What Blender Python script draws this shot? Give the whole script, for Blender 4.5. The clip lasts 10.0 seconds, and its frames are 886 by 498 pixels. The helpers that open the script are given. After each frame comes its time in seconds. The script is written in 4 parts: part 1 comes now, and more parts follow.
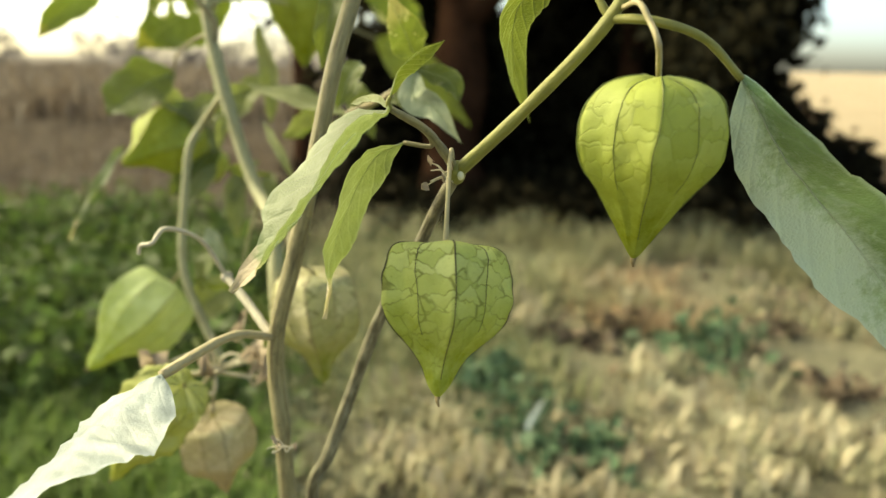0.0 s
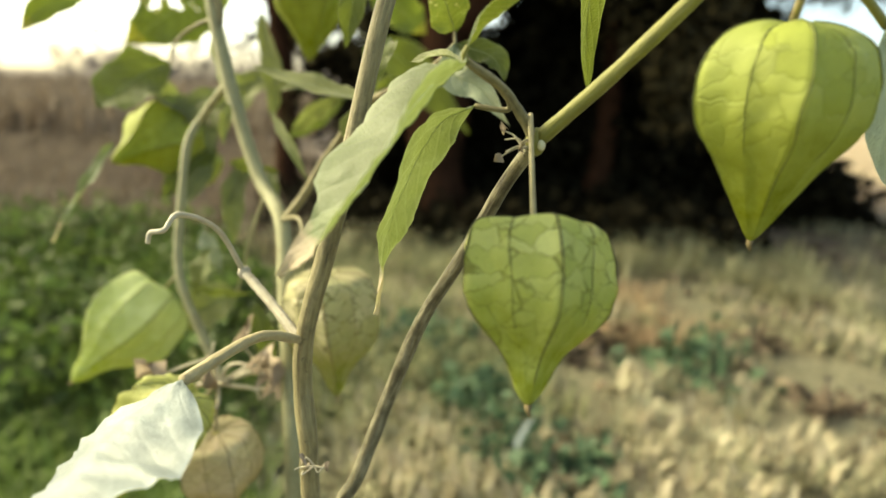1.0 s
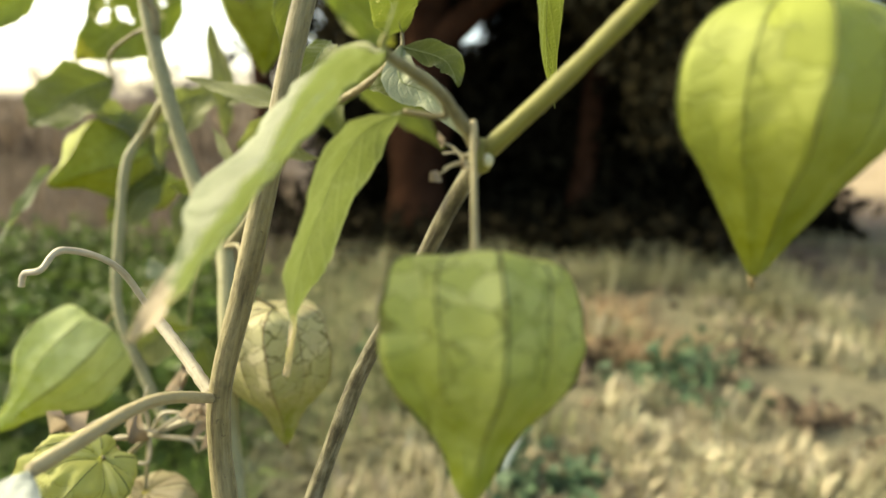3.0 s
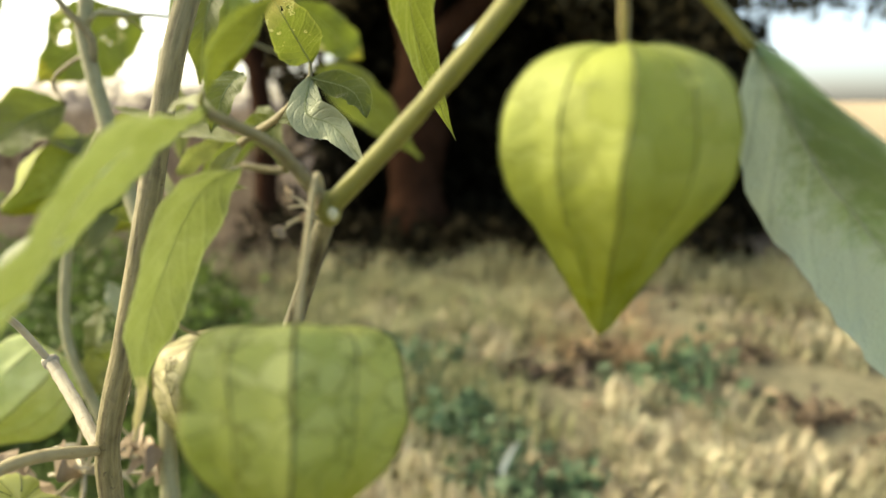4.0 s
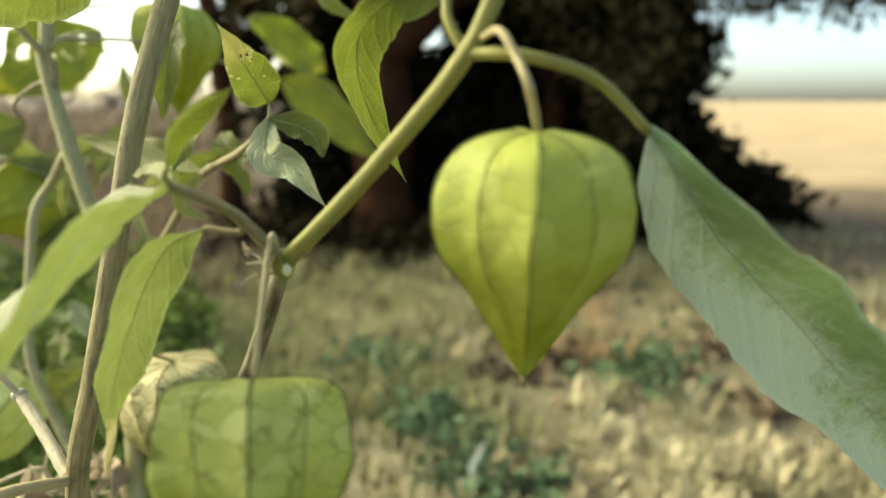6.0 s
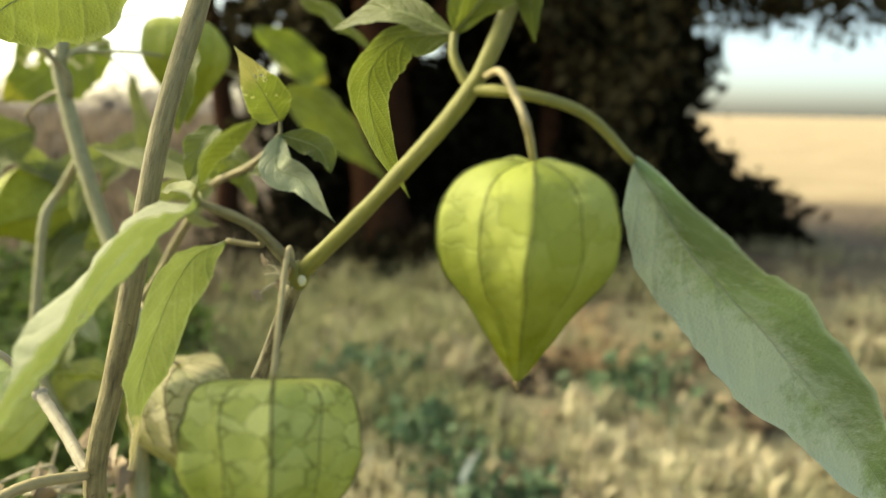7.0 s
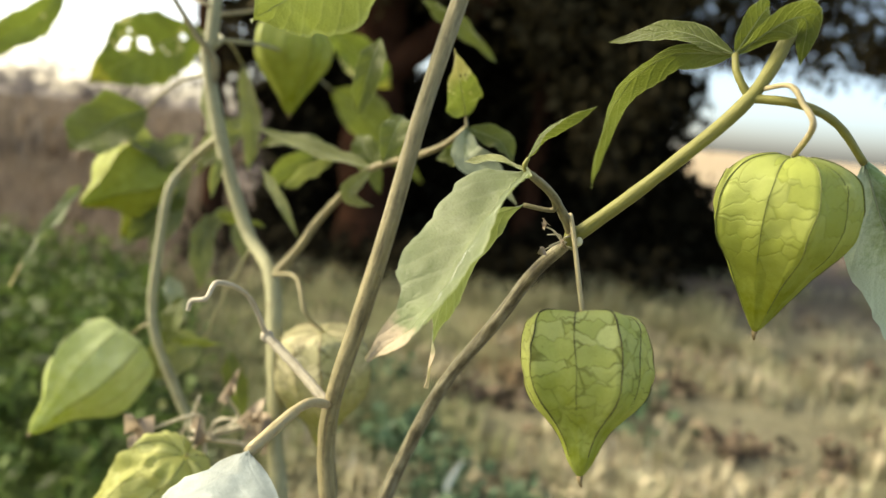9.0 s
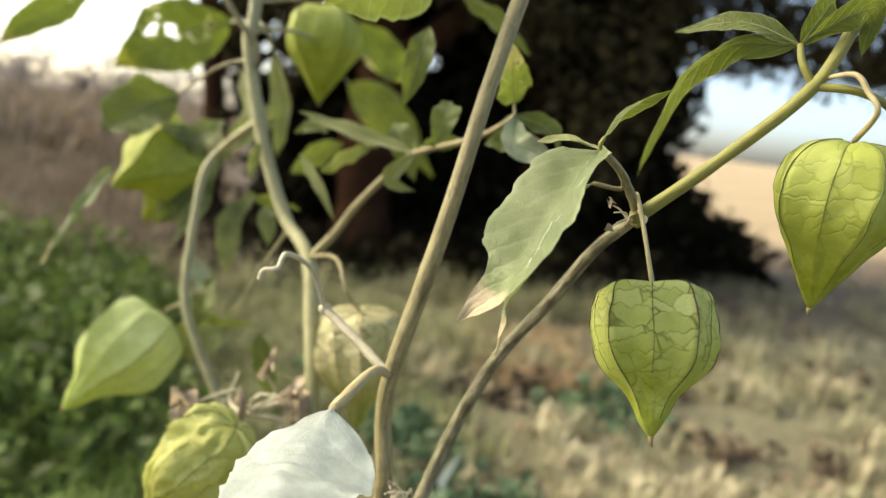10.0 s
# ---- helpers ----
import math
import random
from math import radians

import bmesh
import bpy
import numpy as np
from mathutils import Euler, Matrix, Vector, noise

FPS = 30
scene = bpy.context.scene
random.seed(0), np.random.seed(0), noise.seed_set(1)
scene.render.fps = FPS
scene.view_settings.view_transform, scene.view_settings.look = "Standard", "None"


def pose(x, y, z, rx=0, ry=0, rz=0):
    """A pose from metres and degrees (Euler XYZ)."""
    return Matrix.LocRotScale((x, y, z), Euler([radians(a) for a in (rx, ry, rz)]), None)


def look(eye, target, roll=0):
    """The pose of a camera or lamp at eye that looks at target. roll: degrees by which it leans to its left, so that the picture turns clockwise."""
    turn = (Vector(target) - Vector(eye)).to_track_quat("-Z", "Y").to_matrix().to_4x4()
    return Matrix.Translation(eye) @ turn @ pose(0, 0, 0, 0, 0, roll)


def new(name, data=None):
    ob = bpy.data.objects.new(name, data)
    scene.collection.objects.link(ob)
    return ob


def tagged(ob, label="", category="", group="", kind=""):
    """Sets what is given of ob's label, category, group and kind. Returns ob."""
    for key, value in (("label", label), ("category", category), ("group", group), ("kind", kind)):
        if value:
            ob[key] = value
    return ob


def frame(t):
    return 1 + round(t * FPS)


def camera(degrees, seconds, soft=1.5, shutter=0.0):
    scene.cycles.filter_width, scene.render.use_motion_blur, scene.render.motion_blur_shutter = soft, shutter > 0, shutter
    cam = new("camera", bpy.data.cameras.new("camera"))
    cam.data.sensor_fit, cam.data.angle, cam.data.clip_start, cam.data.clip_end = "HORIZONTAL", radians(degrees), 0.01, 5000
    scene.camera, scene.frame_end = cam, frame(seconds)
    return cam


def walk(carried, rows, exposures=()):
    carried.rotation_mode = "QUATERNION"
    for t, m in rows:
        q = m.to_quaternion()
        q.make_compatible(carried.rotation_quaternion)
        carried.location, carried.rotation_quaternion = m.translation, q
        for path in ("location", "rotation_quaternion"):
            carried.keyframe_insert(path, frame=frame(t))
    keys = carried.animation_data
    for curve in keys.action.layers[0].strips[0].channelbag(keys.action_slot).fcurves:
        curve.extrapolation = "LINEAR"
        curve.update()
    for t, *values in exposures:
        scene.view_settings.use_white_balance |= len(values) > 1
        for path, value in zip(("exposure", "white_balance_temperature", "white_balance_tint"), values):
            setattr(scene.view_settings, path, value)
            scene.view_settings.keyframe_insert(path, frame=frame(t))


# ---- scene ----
cam = camera(70.09, 10.0, soft=1.4)
cam.data.dof.use_dof = True
cam.data.dof.focus_distance = 0.16
cam.data.dof.aperture_fstop = 9.0
walk(cam, [
    (0.0, pose(-0.0001, -0.0088, 1.1040, 73.66, -1.19, 0.10)),
    (0.5, pose(-0.0080, -0.0034, 1.0990, 74.65, -1.22, -0.62)),
    (1.0, pose(-0.0215, 0.0136, 1.0888, 75.23, -1.90, -1.57)),
    (1.5, pose(-0.0229, 0.0188, 1.0827, 75.59, -2.13, -1.91)),
    (2.0, pose(-0.0234, 0.0358, 1.0811, 75.75, -2.07, -3.53)),
    (3.5, pose(0.0041, 0.0449, 1.0899, 77.01, -0.49, -2.82)),
    (4.0, pose(0.0179, 0.0479, 1.0944, 76.97, 0.19, -3.15)),
    (4.5, pose(0.0247, 0.0434, 1.1011, 76.75, 0.49, -3.55)),
    (5.0, pose(0.0240, 0.0427, 1.1011, 76.98, 0.39, -5.01)),
    (5.5, pose(0.0228, 0.0391, 1.1035, 76.65, 0.33, -6.03)),
    (7.0, pose(0.0196, 0.0267, 1.1109, 77.61, -0.95, -6.24)),
    (7.5, pose(0.0024, 0.0097, 1.1082, 77.83, -2.22, -8.33)),
    (8.0, pose(-0.0133, 0.0064, 1.1030, 78.28, -3.01, -8.40)),
    (8.5, pose(-0.0302, 0.0052, 1.1060, 79.07, -4.05, -7.97)),
    (9.0, pose(-0.0538, 0.0027, 1.1017, 79.00, -5.19, -7.78)),
    (9.5, pose(-0.0683, -0.0007, 1.0951, 79.13, -5.64, -8.22)),
    (10.0, pose(-0.0754, -0.0037, 1.0941, 79.03, -6.69, -8.14)),
], exposures=[(0.0, 1.78, 8800, -14), (2.0, 1.77, 8700, -10), (3.5, 1.86, 8300, -7), (4.5, 1.90, 8400, -5), (5.5, 1.78, 8500, -14), (7.0, 1.74, 8800, -12), (8.5, 1.69, 8050, -4), (10.0, 1.67, 7750, -4)])

# ---- light: hazy bright sky, soft sun ahead and to the side ----
SUN_EL, SUN_AZ = radians(40), radians(-68)
world = bpy.data.worlds.new("hazy_sky")
scene.world = world
world.use_nodes = True
wn = world.node_tree
sky = wn.nodes.new("ShaderNodeTexSky")
sky.sky_type, sky.sun_disc = "NISHITA", False
sky.sun_elevation, sky.sun_rotation = SUN_EL, SUN_AZ
sky.air_density, sky.dust_density, sky.ozone_density = 0.38, 3.3, 0.3
wn.links.new(sky.outputs[0], wn.nodes["Background"].inputs[0])
wn.nodes["Background"].inputs[1].default_value = 0.19
sun = new("sun", bpy.data.lights.new("sun", "SUN"))
sun.data.energy, sun.data.angle, sun.data.color = 0.66, radians(14), (1.0, 0.94, 0.83)
sun_dir = Vector((math.sin(SUN_AZ) * math.cos(SUN_EL), math.cos(SUN_AZ) * math.cos(SUN_EL), math.sin(SUN_EL)))
sun.matrix_world = look(sun_dir * 50, (0, 0, 0))


# ---- materials ----
class Nodes:
    """Short hand for building one node material."""

    def __init__(self, name):
        self.m = bpy.data.materials.new(name)
        self.m.use_nodes = True
        self.t = self.m.node_tree
        self.bsdf = self.t.nodes["Principled BSDF"]
        self.out = self.t.nodes["Material Output"]

    def add(self, kind, **values):
        n = self.t.nodes.new("ShaderNode" + kind)
        for k, v in values.items():
            n.inputs[k.replace("_", " ")].default_value = v
        return n

    def link(self, a, b):
        self.t.links.new(a, b)

    def coord(self, which="Object"):
        return self.add("TexCoord").outputs[which]

    def noise(self, scale, detail=4.0, rough=0.6, vec=None):
        n = self.add("TexNoise", Scale=scale, Detail=detail, Roughness=rough)
        self.link(vec or self.coord(), n.inputs["Vector"])
        return n.outputs["Fac"]

    def ramp(self, fac, stops):
        n = self.add("ValToRGB")
        e = n.color_ramp.elements
        while len(e) < len(stops):
            e.new(0.5)
        for el, (p, c) in zip(e, stops):
            el.position, el.color = p, (*c, 1) if len(c) == 3 else c
        self.link(fac, n.inputs[0])
        return n.outputs[0]

    def mix(self, fac, a, b, mode="MIX"):
        n = self.t.nodes.new("ShaderNodeMix")
        n.data_type, n.blend_type = "RGBA", mode
        for sock, v in ((n.inputs[0], fac), (n.inputs[6], a), (n.inputs[7], b)):
            if isinstance(v, (int, float)):
                sock.default_value = v
            elif isinstance(v, tuple):
                sock.default_value = (*v, 1)
            else:
                self.link(v, sock)
        return n.outputs[2]

    def math(self, op, a, b=0.0):
        n = self.t.nodes.new("ShaderNodeMath")
        n.operation = op
        for sock, v in ((n.inputs[0], a), (n.inputs[1], b)):
            if isinstance(v, (int, float)):
                sock.default_value = v
            else:
                self.link(v, sock)
        return n.outputs[0]

    def bump(self, height, strength, distance):
        n = self.add("Bump", Strength=strength, Distance=distance)
        self.link(height, n.inputs["Height"])
        self.link(n.outputs[0], self.bsdf.inputs["Normal"])
        return n.outputs[0]

    def translucent(self, colour, amount, normal=None):
        tr = self.add("BsdfTranslucent")
        self.link(colour, tr.inputs["Color"])
        if normal:
            self.link(normal, tr.inputs["Normal"])
        mx = self.add("MixShader")
        mx.inputs[0].default_value = amount
        self.link(self.bsdf.outputs[0], mx.inputs[1])
        self.link(tr.outputs[0], mx.inputs[2])
        self.link(mx.outputs[0], self.out.inputs["Surface"])
        return mx

    def holes(self, shader, mask):
        clear = self.add("BsdfTransparent")
        mx = self.add("MixShader")
        self.link(mask, mx.inputs[0])
        self.link(shader.outputs[0], mx.inputs[1])
        self.link(clear.outputs[0], mx.inputs[2])
        self.link(mx.outputs[0], self.out.inputs["Surface"])


def scaled(c, k):
    return tuple(min(1.0, v * k) for v in c)


def leaf_material(name, colour, under, trans=0.4, rough=0.5, holes=False, tip=None, veins=0.15, bloom=0.0, relief=1.0, pits=120.0, pits_from=0.0, tip_at=0.97):
    n = Nodes(name)
    uv = n.coord("UV")
    sep = n.add("SeparateXYZ")
    n.link(uv, sep.inputs[0])
    across = n.math("ABSOLUTE", sep.outputs[1])
    # side veins run from the midrib outwards and forwards
    phase = n.math("SUBTRACT", n.math("MULTIPLY", sep.outputs[0], 9.0), n.math("MULTIPLY", across, 1.7))
    wig = n.math("MULTIPLY", n.noise(120.0), 0.35)
    tri = n.math("PINGPONG", n.math("ADD", phase, wig), 0.5)
    vein = n.ramp(tri, [(0.0, (1, 1, 1)), (0.16, (0, 0, 0))])
    mid = n.ramp(across, [(0.0, (1, 1, 1)), (0.07, (0, 0, 0))])
    lines = n.math("MAXIMUM", vein, mid)
    cell = n.add("TexVoronoi", Scale=900.0)
    cell.feature = "DISTANCE_TO_EDGE"
    n.link(n.coord(), cell.inputs["Vector"])
    blotch = n.ramp(n.noise(60.0, 5.0, 0.65), [(0.32, scaled(colour, 0.72)), (0.52, colour), (0.70, scaled(colour, 1.5))])
    base = n.mix(n.math("MULTIPLY", lines, veins), blotch, under)
    speck = n.ramp(n.noise(260.0, 2.0), [(0.66, (0, 0, 0)), (0.74, (1, 1, 1))])
    base = n.mix(n.math("MULTIPLY", speck, 0.18), base, scaled(under, 1.15))
    # Light caught by the hairy edge, painted as a paler margin.
    rim_light = n.ramp(across, [(0.88, (0, 0, 0)), (0.97, (1, 1, 1))])
    base = n.mix(n.math("MULTIPLY", rim_light, 0.45), base, scaled(under, 1.2))
    if bloom:
        patch = n.ramp(n.math("ADD", n.math("MULTIPLY", n.noise(45.0, 4.0, 0.6), 0.6), n.math("ADD", n.math("MULTIPLY", n.noise(260.0, 4.0, 0.75), 0.4), n.math("MULTIPLY", sep.outputs[1], bloom * 0.22))), [(0.42, (0, 0, 0)), (0.60, (1, 1, 1))])
        base = n.mix(n.math("MULTIPLY", patch, bloom), base, under)
    if tip:
        end = n.ramp(n.math("ADD", sep.outputs[0], n.math("MULTIPLY", n.noise(90.0), 0.3)), [(tip_at, (0, 0, 0)), (tip_at + 0.13, (1, 1, 1))])
        base = n.mix(end, base, tip)
    if holes:
        rim = n.ramp(n.noise(pits, 2.0, 0.6), [(0.60, (0, 0, 0)), (0.635, (1, 1, 1))])
        base = n.mix(n.math("MULTIPLY", n.math("MULTIPLY", rim, n.math("GREATER_THAN", sep.outputs[0], pits_from - 0.05)), 0.85), base, (0.50, 0.46, 0.24))
    n.link(base, n.bsdf.inputs["Base Color"])
    n.bsdf.inputs["Roughness"].default_value = rough
    n.bsdf.inputs["Specular IOR Level"].default_value = 0.3
    n.bsdf.inputs["Sheen Weight"].default_value = 0.35
    n.bsdf.inputs["Sheen Roughness"].default_value = 0.35
    height = n.math("ADD", n.math("MULTIPLY", lines, -0.8), n.math("ADD", n.noise(180.0), n.math("MULTIPLY", cell.outputs[0], 1.2)))
    nrm = n.bump(height, relief * (0.6 if bloom > 0.5 else 0.4), 0.0012 if bloom > 0.5 else 0.0007)
    through_light = n.mix(0.5, base, (0.22, 0.28, 0.03), "MIX")
    mx = n.translucent(through_light, trans, nrm)
    if holes:
        spots = n.noise(pits, 2.0, 0.6)
        inner = n.math("MULTIPLY", n.math("LESS_THAN", across, 0.7), n.math("LESS_THAN", n.math("ABSOLUTE", n.math("SUBTRACT", sep.outputs[0], 0.45 + 0.5 * pits_from)), 0.45 - 0.5 * pits_from))
        n.holes(mx, n.math("MULTIPLY", inner, n.math("GREATER_THAN", spots, 0.655)))
    return n.m


def husk_material(name, top, tip, vein, trans, net, rough=0.5):
    n = Nodes(name)
    uv = n.coord("UV")
    sep = n.add("SeparateXYZ")
    n.link(uv, sep.inputs[0])
    down = sep.outputs[1]
    warp = n.add("TexNoise", Scale=3.0, Detail=2.0)
    n.link(uv, warp.inputs["Vector"])
    vec = n.mix(0.14, uv, warp.outputs["Color"], "ADD")
    st = n.add("Mapping")
    st.inputs["Scale"].default_value = (1.05, 8.0, 1.0)
    own = n.add("CombineXYZ")
    n.link(n.math("MULTIPLY", n.add("ObjectInfo").outputs["Random"], 40.0), own.inputs[2])
    n.link(n.mix(1.0, vec, own.outputs[0], "ADD"), st.inputs["Vector"])
    cell = n.add("TexVoronoi", Scale=1.25)
    cell.feature = "DISTANCE_TO_EDGE"
    n.link(st.outputs[0], cell.inputs["Vector"])
    lines = n.ramp(cell.outputs[0], [(0.0, (1, 1, 1)), (0.02, (0.8, 0.8, 0.8)), (0.05, (0, 0, 0))])
    areole = n.add("TexVoronoi", Scale=1.25)
    n.link(st.outputs[0], areole.inputs["Vector"])
    patch = n.add("SeparateColor")
    n.link(areole.outputs["Color"], patch.inputs[0])
    fine = n.add("TexVoronoi", Scale=4.0)
    fine.feature = "DISTANCE_TO_EDGE"
    n.link(st.outputs[0], fine.inputs["Vector"])
    thin = n.ramp(fine.outputs[0], [(0.0, (1, 1, 1)), (0.06, (0, 0, 0))])
    tone = n.mix(n.ramp(n.math("ADD", down, n.math("MULTIPLY", n.math("SUBTRACT", n.noise(90.0), 0.5), 0.5)), [(0.25, (0, 0, 0)), (0.85, (1, 1, 1))]), top, tip)
    tone = n.mix(n.ramp(n.noise(160.0, 5.0, 0.7), [(0.35, (0, 0, 0)), (0.7, (1, 1, 1))]), tone, n.mix(0.6, tone, scaled(top, 1.25)))
    fade0 = n.ramp(n.math("ADD", down, n.math("MULTIPLY", n.math("SUBTRACT", n.noise(110.0), 0.5), 0.5)), [(0.18, (1, 1, 1)), (0.46, (0.05, 0.05, 0.05))])
    tone = n.mix(n.math("MULTIPLY", n.math("MULTIPLY", n.ramp(patch.outputs[0], [(0.25, (0, 0, 0)), (0.65, (1, 1, 1))]), fade0), 0.08 + 0.5 * net), tone, n.mix(0.5, scaled(top, 1.3), (0.78, 0.78, 0.48)))
    tone = n.mix(n.math("MULTIPLY", patch.outputs[1], 0.22), tone, scaled(tip, 0.8))
    rib = n.ramp(n.math("PINGPONG", sep.outputs[0], 0.5), [(0.0, (1, 1, 1)), (0.2, (0.9, 0.9, 0.9)), (0.45, (0.5, 0.5, 0.5))])
    fade = n.ramp(n.math("ADD", down, n.math("MULTIPLY", n.math("SUBTRACT", n.noise(110.0), 0.5), 0.9)), [(0.40, (1, 1, 1)), (0.72, (0.10, 0.10, 0.10))])
    broken = n.ramp(n.noise(210.0, 3.0, 0.6), [(0.33, (0.2, 0.2, 0.2)), (0.52, (1, 1, 1))])
    base = n.mix(n.math("MULTIPLY", n.math("MULTIPLY", n.math("MULTIPLY", n.math("MULTIPLY", lines, net), fade), broken), rib), tone, vein)
    base = n.mix(n.math("MULTIPLY", thin, net * 0.12), base, vein)
    # Random tint per panel imitates facets that catch the light differently.
    panel = n.add("TexWhiteNoise")
    panel.noise_dimensions = "1D"
    n.link(n.math("ADD", n.math("FLOOR", sep.outputs[0]), n.math("MULTIPLY", n.add("ObjectInfo").outputs["Random"], 17.0)), panel.inputs["W"])
    base = n.mix(1.0, base, n.ramp(panel.outputs["Value"], [(0.0, (0.86, 0.88, 0.82)), (0.5, (1.0, 1.0, 1.0)), (1.0, (1.11, 1.09, 1.07))]), "MULTIPLY")
    spot = n.ramp(n.noise(420.0, 2.0), [(0.70, (0, 0, 0)), (0.74, (1, 1, 1))])
    base = n.mix(n.math("MULTIPLY", spot, 0.5 * net), base, vein)
    n.link(base, n.bsdf.inputs["Base Color"])
    n.bsdf.inputs["Roughness"].default_value = rough + 0.08
    n.bsdf.inputs["Specular IOR Level"].default_value = 0.2
    h = n.math("ADD", n.math("MULTIPLY", lines, -0.35), n.math("ADD", n.noise(220.0, 5.0, 0.7), n.math("MULTIPLY", n.math("MINIMUM", cell.outputs[0], 0.25), 1.1)))
    nrm = n.bump(n.math("MULTIPLY", h, n.math("ADD", n.math("MULTIPLY", fade, 0.75), 0.25)), 0.45, 0.0002 + 0.0004 * net)
    n.translucent(n.mix(0.42, base, (0.55, 0.585, 0.02)), trans, nrm)
    return n.m


def stem_material(name, colour, second, dark, bark=0.0):
    """Streaks run along the stem: UV holds metres round and along it."""
    n = Nodes(name)
    st = n.add("Mapping")
    st.inputs["Scale"].default_value = (1.0, 0.10, 1.0)
    n.link(n.coord("UV"), st.inputs["Vector"])
    a = n.ramp(n.noise(900.0, 4.0, 0.6, st.outputs[0]), [(0.28, dark), (0.45, colour), (0.72, second)])
    a = n.mix(0.45 - 0.3 * bark, a, n.ramp(n.noise(240.0, 4.0, 0.65), [(0.30, scaled(colour, 0.75)), (0.5, colour), (0.72, second)]))
    wear = n.ramp(n.noise(75.0, 4.0, 0.65), [(0.54, (0, 0, 0)), (0.70, (1, 1, 1))])
    base = n.mix(n.math("MULTIPLY", wear, 0.55 + 0.2 * bark), a, dark)
    dots = n.ramp(n.noise(650.0, 2.0), [(0.68, (0, 0, 0)), (0.72, (1, 1, 1))])
    base = n.mix(n.math("MULTIPLY", dots, 0.6), base, dark)
    n.link(base, n.bsdf.inputs["Base Color"])
    n.bsdf.inputs["Roughness"].default_value = 0.58
    n.bsdf.inputs["Sheen Weight"].default_value = 0.1
    n.bsdf.inputs["Sheen Roughness"].default_value = 0.35
    fibres = n.math("ADD", n.noise(900.0, 4.0, 0.6, st.outputs[0]), n.math("MULTIPLY", n.noise(420.0, 5.0, 0.7), 0.8))
    n.bump(fibres, 0.6, 0.0006 + 0.0006 * bark)
    return n.m


def plain_material(name, colour, spread, scale, rough=0.8, island=False, bump=0.0, trans=0.0, gloss=0.3):
    n = Nodes(name)
    n.bsdf.inputs["Specular IOR Level"].default_value = gloss
    fac = n.noise(scale, 5.0, 0.65)
    if island:
        g = n.add("NewGeometry")
        fac = n.math("ADD", n.math("MULTIPLY", fac, 0.35), n.math("MULTIPLY", g.outputs["Random Per Island"], 0.65))
    base = n.ramp(fac, [(0.2, scaled(colour, 1 - spread)), (0.5, colour), (0.85, scaled(colour, 1 + spread))])
    n.link(base, n.bsdf.inputs["Base Color"])
    n.bsdf.inputs["Roughness"].default_value = rough
    if bump:
        n.bump(n.noise(scale * 3, 6.0, 0.7), 0.7, bump)
    if trans:
        n.translucent(base, trans)
    return n.m


def straw_material(name, stops, blend=0.58):
    n = Nodes(name)
    g = n.add("NewGeometry")
    base = n.ramp(g.outputs["Random Per Island"], stops)
    base = n.mix(blend, base, n.ramp(n.noise(1.7), [(0.32, (0.205, 0.19, 0.125)), (0.5, (0.36, 0.345, 0.225)), (0.68, (0.53, 0.505, 0.37))]))
    clump = n.ramp(n.noise(7.0, 3.0, 0.6), [(0.30, (0.72, 0.70, 0.66)), (0.5, (1.08, 1.08, 1.02)), (0.70, (1.35, 1.33, 1.26))])
    base = n.mix(1.0, base, clump, "MULTIPLY")
    n.link(base, n.bsdf.inputs["Base Color"])
    n.bsdf.inputs["Roughness"].default_value = 0.85
    n.translucent(base, 0.3)
    return n.m


m_leaf = leaf_material("leaf_green", (0.095, 0.115, 0.026), (0.24, 0.27, 0.11), 0.36)
m_leaf_gray = leaf_material("leaf_grey_green", (0.137, 0.168, 0.074), (0.285, 0.32, 0.195), 0.36, bloom=0.3, tip=(0.50, 0.40, 0.28), relief=0.55, tip_at=0.95)
m_leaf_blue = leaf_material("leaf_blue_green", (0.15, 0.235, 0.105), (0.42, 0.50, 0.43), 0.2, 0.5, veins=0.10, bloom=0.85, relief=0.5)
m_leaf_dull = leaf_material("leaf_dull", (0.165, 0.178, 0.062), (0.33, 0.345, 0.18), 0.38, bloom=0.2)
m_leaf_olive = leaf_material("leaf_olive", (0.15, 0.18, 0.055), (0.27, 0.30, 0.14), 0.40)
m_leaf_silver = leaf_material("leaf_silver", (0.24, 0.27, 0.16), (0.40, 0.42, 0.29), 0.15, 0.45, bloom=0.35)
m_leaf_white = leaf_material("leaf_pale", (0.205, 0.235, 0.225), (0.26, 0.29, 0.285), 0.08, 0.45, veins=0.08, relief=0.3)
m_leaf_holes = leaf_material("leaf_eaten", (0.09, 0.125, 0.025), (0.26, 0.29, 0.10), 0.38, holes=True, tip=(0.26, 0.24, 0.04), pits=45.0)
m_leaf_bitten = leaf_material("leaf_bitten", (0.10, 0.125, 0.026), (0.26, 0.28, 0.08), 0.32, holes=True, tip=(0.34, 0.28, 0.13), pits=300.0, pits_from=0.45, tip_at=0.80)
m_husk = husk_material("husk_green", (0.355, 0.40, 0.10), (0.17, 0.20, 0.003), (0.075, 0.09, 0.013), 0.36, 0.32)
m_husk_net = husk_material("husk_netted", (0.51, 0.555, 0.195), (0.235, 0.28, 0.006), (0.05, 0.048, 0.012), 0.40, 0.74)
m_husk_pale = husk_material("husk_pale_green", (0.52, 0.58, 0.33), (0.36, 0.43, 0.06), (0.12, 0.14, 0.04), 0.42, 0.15)
m_husk_dry = husk_material("husk_half_dry", (0.50, 0.44, 0.30), (0.22, 0.27, 0.010), (0.06, 0.045, 0.03), 0.40, 1.0)
